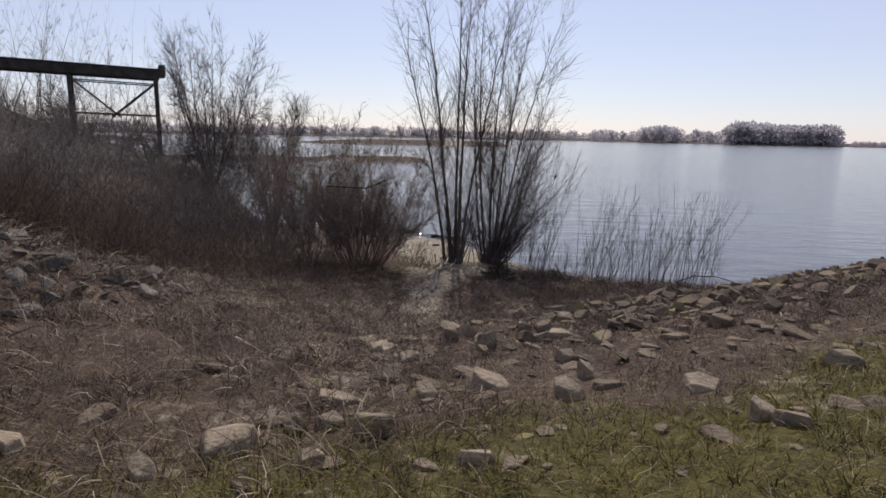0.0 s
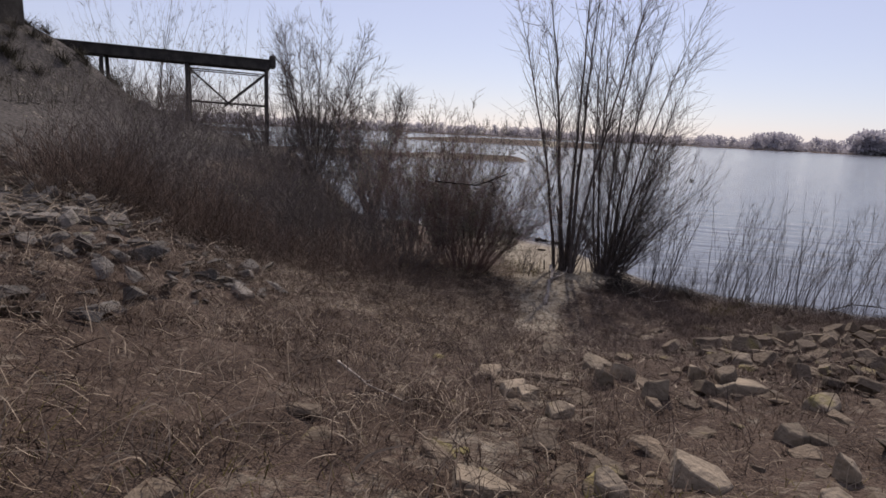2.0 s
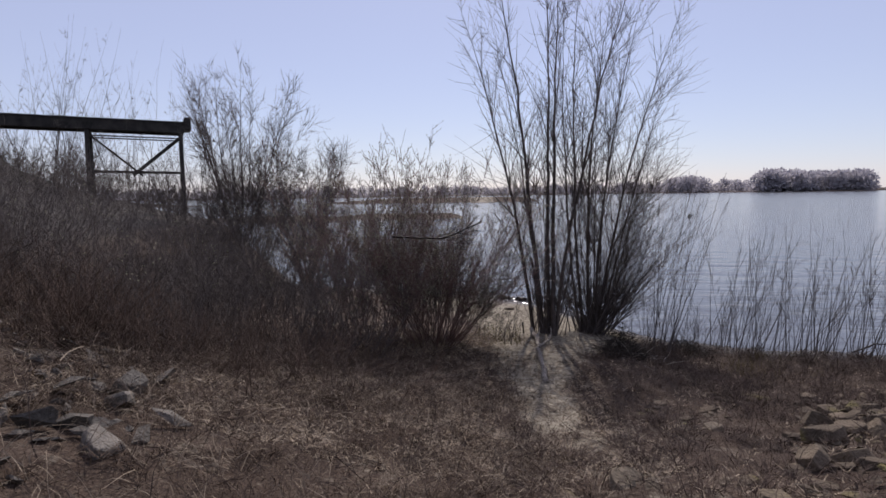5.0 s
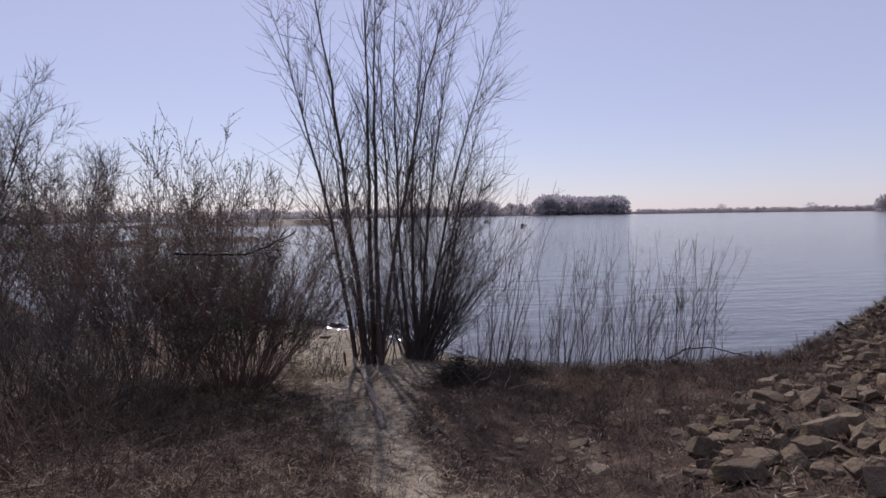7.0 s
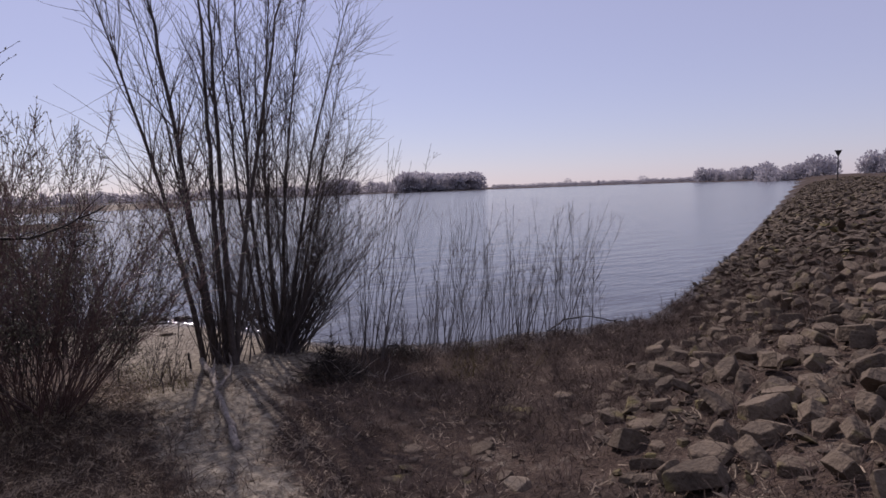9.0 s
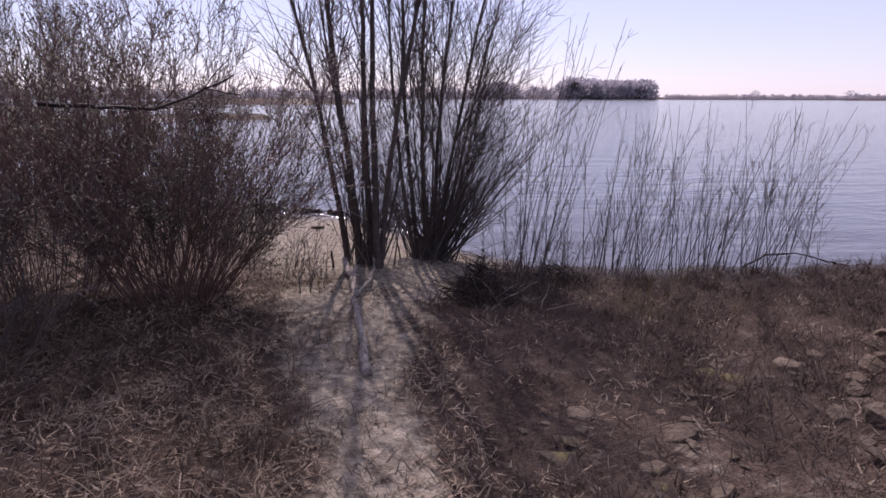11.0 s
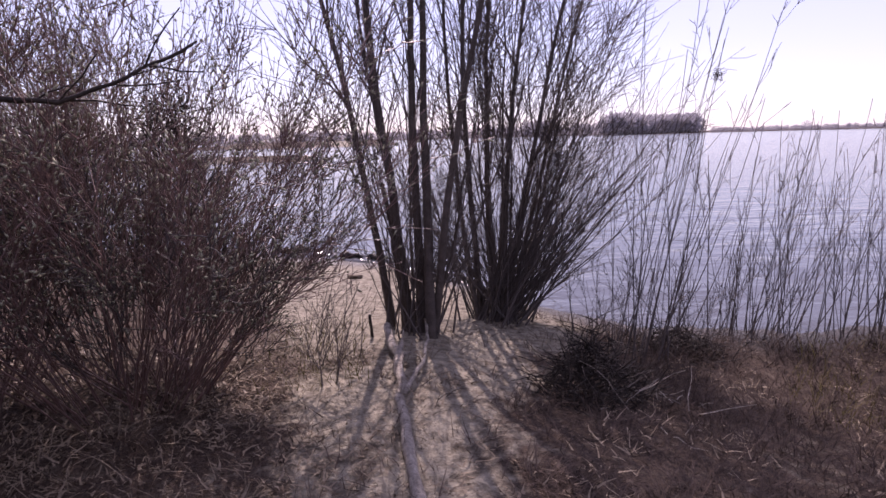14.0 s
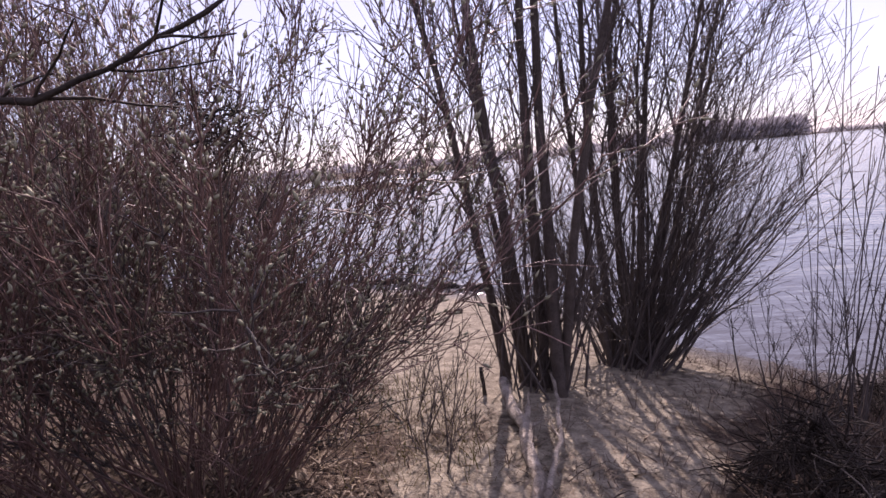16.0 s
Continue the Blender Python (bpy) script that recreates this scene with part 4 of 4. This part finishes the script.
tangle("leaf_litter", 72, 42000, (-5, 0.4, 8.5, 16.5), lambda x, y: (1 - 0.8 * sand_mask(x, y)) * (0.25 + 0.75 * smooth(-0.3, 0.3, waves(x, y, 2.1, 6))), 0.03, 0.12, REED, "pale dead leaves and straw under the shrubs", 3.0, 0.006, 2, 0, 0.04, 0.1)
tangle("bramble_canes", 58, 2600, (-8, 0.4, 5.0, 15), dry_cover, 0.5, 1.1, LITTER, "arching dark bramble canes", 0.9, 0.0026, 6, 2, 0.0, 0.3)


def low_shore(x, y):
    return (1 - sand_mask(x, y)) * smooth(0.0, 0.08, ground(x, y)) * (1 - 0.4 * right_cover(x, y)) * smooth(4.4, 7.0, y - 0.2 * x) * (inland(x, y) < 8)


tangle("dry_litter", 53, 38000, (-1.2, 14, 2.5, 19), low_shore, 0.08, 0.3, LITTER, "dark dead weeds on the low shore", 1.8, 0.0028, 3, 0, 0.06)
tangle("dry_litter", 65, 42000, (-1.0, 9, 6, 18), low_shore, 0.08, 0.26, LITTER, "dark tufts of dead weeds on the low shore", 1.1, 0.003, 3, 0, 0.02, 0.3, 1700)
tangle("dry_litter", 66, 26000, (-1.0, 9, 6, 17), lambda x, y: low_shore(x, y) * smooth(-0.1, 0.4, waves(x, y, 2.3, 3)), 0.03, 0.13, REED, "pale dead leaves and straw on the low shore", 3.0, 0.006, 2, 0, 0.03, 0.1)
tangle("turf", 54, 84000, (-4, 8, 0.2, 6.8), lambda x, y: grass_mask(x, y) * 0.95, 0.05, 0.17, GREEN, "short olive winter turf", 1.2, 0.003, 2, 0, 0.0, 0.5, 3400)
tangle("turf", 55, 5000, (-4, 9, 0.2, 6.5), lambda x, y: 0.6 * grass_mask(x, y) + 0.2 * (y < 6), 0.06, 0.2, REED, "dead blades in the turf", 0.9, 0.0026, 3, 0)
tangle("turf", 74, 16000, (-3.6, 0.6, 1.2, 4.6), lambda x, y: 0.7 * (1 - smooth(2.6, 4.6, y + 0.4 * waves(x, y, 1.5, 4))) * (0.3 + 0.7 * smooth(-0.2, 0.3, waves(x, y, 2.4, 7))), 0.06, 0.2, GREEN, "olive grass growing up through the dead herbage", 1.1, 0.0028, 2, 0, 0.0, 0.5, 900)
tangle("shore_weeds", 75, 17000, (7.5, 20, 15, 22), lambda x, y: smooth(-1.3, -0.6, inland(x, y)) * (1 - smooth(0.4, 2.2, inland(x, y))) * smooth(-0.05, 0.05, ground(x, y)), 0.08, 0.32, LITTER, "dark dead weeds between the stones and the water", 1.2, 0.007, 3, 0, 0.04, 0.2, 700)
tangle("reed_wash", 56, 14000, (-17, -4.8, -3, 15), lambda x, y: left_cover(x, y), 0.3, 0.9, REED, "washed-up dead reeds lying on the rubble", 3.4, 0.004, 4, 0, 0.2)
tangle("shore_weeds", 64, 42000, (1.8, 11, 11, 18), lambda x, y: smooth(0.0, 0.05, ground(x, y)) * (1 - smooth(1.8, 3.4, inland(x, y))) * (1 - sand_mask(x, y)) * (0.25 + 0.75 * smooth(-0.3, 0.3, waves(x, y, 1.9, 6))), 0.08, 0.34, LITTER, "dark brown dead weeds along the waterline", 1.1, 0.003, 3, 0, 0.04, 0.2, 1500)


def upper_bank(x, y, lo, hi):
    d = headland(x, y) / 1.6
    return smooth(lo - 0.8, lo + 0.4, d) * (1 - smooth(hi - 0.6, hi + 0.8, d))


tangle("bank_scrub", 57, 66000, (-30, -11, 0, 33), lambda x, y: upper_bank(x, y, -0.5, 3.0 + 1.2 * waves(x, y, 0.7, 3)) * smooth(9, 15, y), 0.2, 0.7, IVY, "dark lumpy scrub on the upper bank", 0.8, 0.011, 3, 0, 0.1, 0.2, 900)
tangle("bank_grass", 67, 34000, (-30, -11, -6, 27), lambda x, y: upper_bank(x, y, 0.0, 5.4), 0.12, 0.4, GREY_HAY, "grey-brown flattened dead grass on the bank", 2.0, 0.007, 3, 0, 0.02, 0.3, 2200)
tangle("bank_grass", 68, 8000, (-31, -18, -6, 18), lambda x, y: upper_bank(x, y, -4.0, 0.9), 0.06, 0.16, GREEN, "green grass along the top of the bank", 0.8, 0.01, 2, 0)
for k in range(2, 13):
    r = np.random.default_rng(360 + k)
    x, y = -1.9 - 0.55 * k, 12.4 + r.uniform(-1.4, 0.9) - 0.12 * k
    shrub(380 + k, x, y, r.uniform(0.4, 0.75), 40, 1.9, LITTER, label="low tangled dark bramble bush before the willows", twig_count=3, twiglets=2, group="brambles", name="bramble_bush", flare=1.9)
for k, (x, y, h) in enumerate(((-7.6, 9.6, 1.1), (-8.3, 10.4, 1.3), (-7.2, 10.6, 1.4), (-8.8, 11.6, 1.3), (-7.0, 11.7, 1.5), (-6.2, 10.9, 1.2))):
    shrub(460 + k, x, y, h, 46, 1.6, LITTER, label="dark tangled bramble bush at the foot of the rubble", twig_count=4, twiglets=2, group="brambles", name="bramble_bush", flare=1.1)
for k in range(14):
    r = np.random.default_rng(300 + k)
    d, y = r.uniform(0.5, 6.8), 12.5 + 0.97 * k
    x = np.interp(y, (-30, 14.7, 24.3, 40), (-25.4, -23.3, -21.8, -21.8)) + d
    shrub(320 + k, x, y, r.uniform(0.7, 1.5), 32, 2.2, IVY, label="low dark bramble clump on the upper bank", twig_count=3, twiglets=1, group="bank brambles", name="bramble_clump")

for k in range(9):
    r = np.random.default_rng(420 + k)
    shrub(430 + k, -29.1 - 0.18 * k, 16.2 + 1.08 * k, r.uniform(1.3, 1.6), 34, 1.8, TWIG, label="low bare clipped hedge along the top of the bank", twig_count=3, twiglets=1, group="hedge on the bank", name="hedge", flare=0.3)

tangle("beach_litter", 59, 26000, (-3, 4, 8, 21), lambda x, y: 0.8 * sand_mask(x, y) * (y < 21) * (0.2 + 0.8 * smooth(-0.1, 0.4, waves(x, y, 2.6, 8))), 0.03, 0.16, LITTER, "scattered twigs and dead leaves on the sand", 3.5, 0.0036, 2, 1, 0.0, 0.2, 2600)
tangle("shore_grass", 60, 700, (3.0, 5.2, 14.2, 16.4), lambda x, y: smooth(0.2, 0.5, waves(x, y, 1.4, 2) + 0.3), 0.12, 0.4, GREEN, "yellowish grass tufts on the low shore", 0.7, 0.003, 3, 0)
tangle("shore_grass", 63, 700, (-1.3, -0.4, 15.2, 17.4), lambda x, y: 0.7 + 0 * x, 0.08, 0.26, GREEN, "sparse yellowish grass at the foot of the shrub", 0.7, 0.003, 3, 0)
# ---- driftwood, pegs and small things ----


def limb(name, label, pts, r0, r1, mat, forks=0, seed=0, category="branch", sides=8, reach=0.6):
    rng = np.random.default_rng(seed + 900)
    pts = np.asarray(pts, float)
    k = np.linspace(0, len(pts) - 1, 4 * (len(pts) - 1) + 1)
    line = np.stack([np.interp(k, np.arange(len(pts)), pts[:, i]) for i in range(3)], 1)
    line[1:-1] += rng.normal(0, r0 * 0.35, line[1:-1].shape)
    t = Tubes()
    t.add(line, np.linspace(r0, r1, len(line)) * rng.uniform(0.8, 1.2, len(line)), sides, True)
    ob = tagged(t.make(name, mat, None), label, category)
    for _ in range(forks):
        t = Tubes()
        j = rng.integers(len(line) // 3, len(line) - 1)
        br = strand(rng, line[j], offshoot(rng, line, j, rng.uniform(0.4, 0.9)), reach * rng.uniform(0.4, 1.0), 5, 0.12, 0.02)
        t.add(br, np.linspace(r1 * 0.8, 0.003, 6), 5)
        t.make("side_branch", mat, ob)
    return ob


def on(x, y, dz=0.0):
    return (x, y, float(ground(x, y)) + dz)


limb("driftwood_log", "pale barkless log lying across the sand below the willow", [on(-0.27, 12.95, 0.01), on(-0.22, 14.2, 0.02), on(-0.14, 15.6, 0.04), on(-0.14, 16.9, 0.12)], 0.042, 0.04, DRIFT, 4, 1, "log", reach=0.3)
limb("driftwood_branch", "pale forked branch resting against the log", [on(-0.16, 14.9, 0.05), on(0.06, 15.6, 0.07), on(0.22, 16.4, 0.08), on(0.28, 17.0, 0.16)], 0.02, 0.014, DRIFT, 1, 21)
limb("fallen_branch", "dark branch lying in the shallow water edge", [on(6.3, 16.5, 0.06), on(6.8, 16.6, 0.24), on(7.4, 16.6, 0.24), on(7.9, 16.4, 0.1), on(8.2, 16.3, 0.03)], 0.018, 0.007, DARK_WOOD, 6, 2, reach=0.4)
limb("wooden_peg", "short dark stake standing in the sand", [on(-0.3, 16.9, -0.05), on(-0.32, 16.92, 0.24)], 0.022, 0.014, DARK_WOOD, 0, 3, "peg")
DEAD = [(-2.7, 13.93, 2.74), (-2.25, 13.97, 2.71), (-1.86, 14.0, 2.7), (-1.55, 14.02, 2.81), (-1.21, 14.04, 2.98)]
dead = limb("dead_branch", "bare dark forked dead branch leaning through the thicket", DEAD, 0.018, 0.007, DARK_WOOD, 6, 4, reach=0.4)
twig = Tubes()
twig.add(np.array([(-1.86, 14.0, 2.7), (-1.74, 14.12, 2.705), (-1.64, 14.23, 2.685), (-1.54, 14.35, 2.68)]), (0.008, 0.006, 0.005, 0.003), 5)
twig.make("side_branch", DARK_WOOD, dead)
limb("stick", "thin pale stick lying on the dry grass", [on(-1.9, 5.8, 0.12), on(-1.58, 5.5, 0.06), on(-1.22, 5.24, 0.04)], 0.009, 0.005, DRIFT, 1, 5, "stick")
for i, (x, y, dx, dy) in enumerate(((-1.45, 24.35, 0.5, 0.1), (-0.4, 23.3, 0.42, 0.05), (0.15, 23.0, 0.34, 0.0), (-1.85, 24.3, 0.4, -0.1))):
    limb("driftwood_chunk", "short dark wet log at the waterline", [on(x - dx / 2, y - dy / 2, 0.05), on(x, y, 0.09), on(x + dx / 2, y + dy / 2, 0.05)], 0.09, 0.05, DARK_WOOD, 1, 10 + i, "log", reach=0.3)
loose("beach_stone", -0.43, 20.72, 0.3, 1.1, 0.8, 0.5, 0.2, "dark rounded stone on the sandy beach", "beach stones")


def lapping_edge():
    """Low steep wavelets where the river laps on the beach."""
    xs, ys = np.arange(-4.0, 1.6, 0.03), np.arange(-0.5, 0.75, 0.03)
    gx, gy = np.meshgrid(xs, ys)
    line = np.arange(15, 30, 0.05)
    edge = np.array([line[np.argmax(ground(np.full(line.shape, x), line) < 0)] for x in xs])
    wy = np.convolve(np.pad(edge, 10, "edge"), np.ones(21) / 21, "valid")[None, :] + gy
    gz = 0.006 + 0.048 * np.abs(np.sin(9 * gy + 1.3 * waves(gx, wy, 1.1, 2))) ** 3 * (0.4 + 0.6 * np.sin(2.1 * gx + 5 * gy) ** 2) + 0.012 * waves(gx, wy, 9, 1)
    gz = gz * smooth(-0.5, -0.3, gy) * (1 - smooth(0.5, 0.72, gy)) + 0.004
    nx, ny = len(xs), len(ys)
    i = np.arange(nx * ny).reshape(ny, nx)
    f = np.stack([i[:-1, :-1], i[:-1, 1:], i[1:, 1:], i[1:, :-1]], -1).reshape(-1, 4)
    ob = mesh_part("water_edge", np.stack([gx, wy, gz], -1).reshape(-1, 3).tolist(), f.tolist(), bpy.data.materials["river_water"], None)
    tagged(ob, "small glittering wavelets lapping on the sand", "water", kind="structure")


lapping_edge()


def heap(x, y, r, h, label, seed, name="debris_heap", n=420, mat=DARK_WOOD):
    rng = np.random.default_rng(seed)
    o = np.array(on(x, y))
    t = Tubes()
    for _ in range(n):
        a, q = rng.uniform(0, 6.283), rng.uniform(0, 1) ** 0.7
        p = o + np.array([q * r * math.cos(a), q * r * math.sin(a), rng.uniform(0, h * (1 - 0.8 * q))])
        t.add(strand(rng, p, rng.normal(0, 1, 3) * (1, 1, 0.6), rng.uniform(0.1, 0.9) * r, 4, 0.2, -0.02), np.linspace(0.006, 0.0025, 5), 3)
    ob = t.make(name, mat, None)
    return tagged(ob, label, "debris", kind="stuff")


heap(1.35, 15.0, 0.42, 0.7, "dark tangle of driftwood twigs on the sand", 61, n=760)
heap(1.6, 14.75, 0.6, 0.3, "pale thin twigs lying over the driftwood tangle", 64, "twig_litter", 46, DRIFT)
heap(3.0, 16.4, 0.5, 0.3, "low dark heap of flood debris", 63)


def clump(x, y, z, r, label, seed):
    rng = np.random.default_rng(seed)
    t = Tubes()
    for _ in range(int(1100 * r) + 40):
        p = np.array([x, y, z]) + rng.normal(0, r * 0.55, 3)
        t.add(strand(rng, p, rng.normal(0, 1, 3), rng.uniform(r * 0.3, r * 1.1), 4, 0.35, 0), np.linspace(0.0035, 0.0015, 5), 3)
    return tagged(t.make("flood_debris_clump", DARK_WOOD, None), label, "debris", kind="stuff")


clump(2.71, 15.62, 2.94, 0.04, "small dark clump of flood debris caught in a twig", 71)
clump(-1.59, 14.8, 2.63, 0.17, "dark clump of flood debris caught in the shrub", 72)

# ---- channel mark on the far end of the stone bank ----
mark = thing("channel_mark", on(81, 51, -0.2), "thin pole with a dark topmark on the stone bank", "beacon")
one_bar("pole", on(81, 51, -0.2), (81, 51, 5.5), 0.1, 0.1, STEEL, mark)
bm = bmesh.new()
bmesh.ops.create_cone(bm, cap_ends=True, segments=12, radius1=0.1, radius2=0.42, depth=0.7, matrix=Matrix.Translation(Vector((81, 51, 5.7)) - mark.location))
part("topmark", bm, STEEL, mark)

# ---- woods on the far shore ----


def far_wood(name, label, seed, trees, mat=FAR_HAZED, bits=200, fine=1.0):
    """trees: bearing in degrees, distance, height, width."""
    rng = np.random.default_rng(seed)
    at = np.array([(d * math.sin(radians(b)), d * math.cos(radians(b)), h, w) for b, d, h, w in trees])
    foot = np.stack([at[:, 0], at[:, 1], ground(at[:, 0], at[:, 1])], 1)
    h, w = np.repeat(at[:, 2], bits), np.repeat(at[:, 3], bits)
    n = len(h)
    q = rng.normal(0, 1, (n, 3))
    q *= (rng.random(n) ** 0.45 / np.linalg.norm(q, axis=1))[:, None]
    low = rng.random(n) < 0.3
    rise = np.where(low, 0.16, 0.52) * h
    p = np.repeat(foot, bits, 0) + q * np.stack([w * np.where(low, 1.6, 1.0), w, np.where(low, 0.2, 0.44) * h], 1)
    p[:, 2] += rise
    axis = q + rng.normal(0, 0.5, (n, 3)) + (0, 0, 0.6)
    axis /= np.linalg.norm(axis, axis=1, keepdims=True)
    side = np.cross(axis, rng.normal(0, 1, (n, 3)))
    side /= np.linalg.norm(side, axis=1, keepdims=True)
    ln, wd = (fine * h * rng.uniform(0.1, 0.2, n))[:, None], (fine * h * rng.uniform(0.035, 0.07, n))[:, None]
    v = np.stack([p - axis * ln * 0.5, p + side * wd, p + axis * ln * 0.5, p - side * wd], 1).reshape(-1, 3)
    trunks = Tubes()
    for f, t in zip(foot, at):
        trunks.add([(f[0], f[1], f[2] - 0.5), (f[0], f[1], f[2] + 0.6 * t[2])], [0.012 * t[2], 0.006 * t[2]], 4)
    tv, tf = trunks.arrays()
    faces = (len(tv) + np.arange(4 * n).reshape(n, 4)).tolist()
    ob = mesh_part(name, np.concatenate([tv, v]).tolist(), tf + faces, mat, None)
    return tagged(ob, label, "woods", kind="stuff")


rng = np.random.default_rng(8)


def belt(b0, b1, d, h, step, jitter=0.3):
    out, b = [], b0
    while b < b1:
        k = rng.uniform(1 - jitter, 1 + jitter)
        out.append((b, d * rng.uniform(0.97, 1.05), h * k, h * rng.uniform(0.35, 0.6)))
        b += step * rng.uniform(0.6, 1.4)
    return out


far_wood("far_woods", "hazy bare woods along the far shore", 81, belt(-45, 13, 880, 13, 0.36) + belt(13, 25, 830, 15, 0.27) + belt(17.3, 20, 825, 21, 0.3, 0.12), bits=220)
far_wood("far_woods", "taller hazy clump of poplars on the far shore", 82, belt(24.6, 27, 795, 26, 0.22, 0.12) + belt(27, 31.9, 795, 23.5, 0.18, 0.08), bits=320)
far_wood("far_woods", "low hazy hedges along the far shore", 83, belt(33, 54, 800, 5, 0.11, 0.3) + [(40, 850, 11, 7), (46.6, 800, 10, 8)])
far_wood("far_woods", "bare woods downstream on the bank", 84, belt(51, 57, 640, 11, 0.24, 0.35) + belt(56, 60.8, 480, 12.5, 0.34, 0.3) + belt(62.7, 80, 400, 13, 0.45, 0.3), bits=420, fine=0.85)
far_wood("spit_scrub", "dark scrub along the low spits in the river", 85,
         [(math.degrees(math.atan2(-6 - 10.4 * k / 3, 92 - 3 * k / 3)), math.hypot(-6 - 10.4 * k / 3, 92 - k), 1.1 + 0.6 * rng.random(), 2.6) for k in range(28)]
         + [(math.degrees(math.atan2(16 - 2.2 * k, 245 - 0.25 * k)), math.hypot(16 - 2.2 * k, 245 - 0.25 * k), 0.6 + 0.5 * rng.random(), 2.6) for k in range(60)], TWIG, 90)
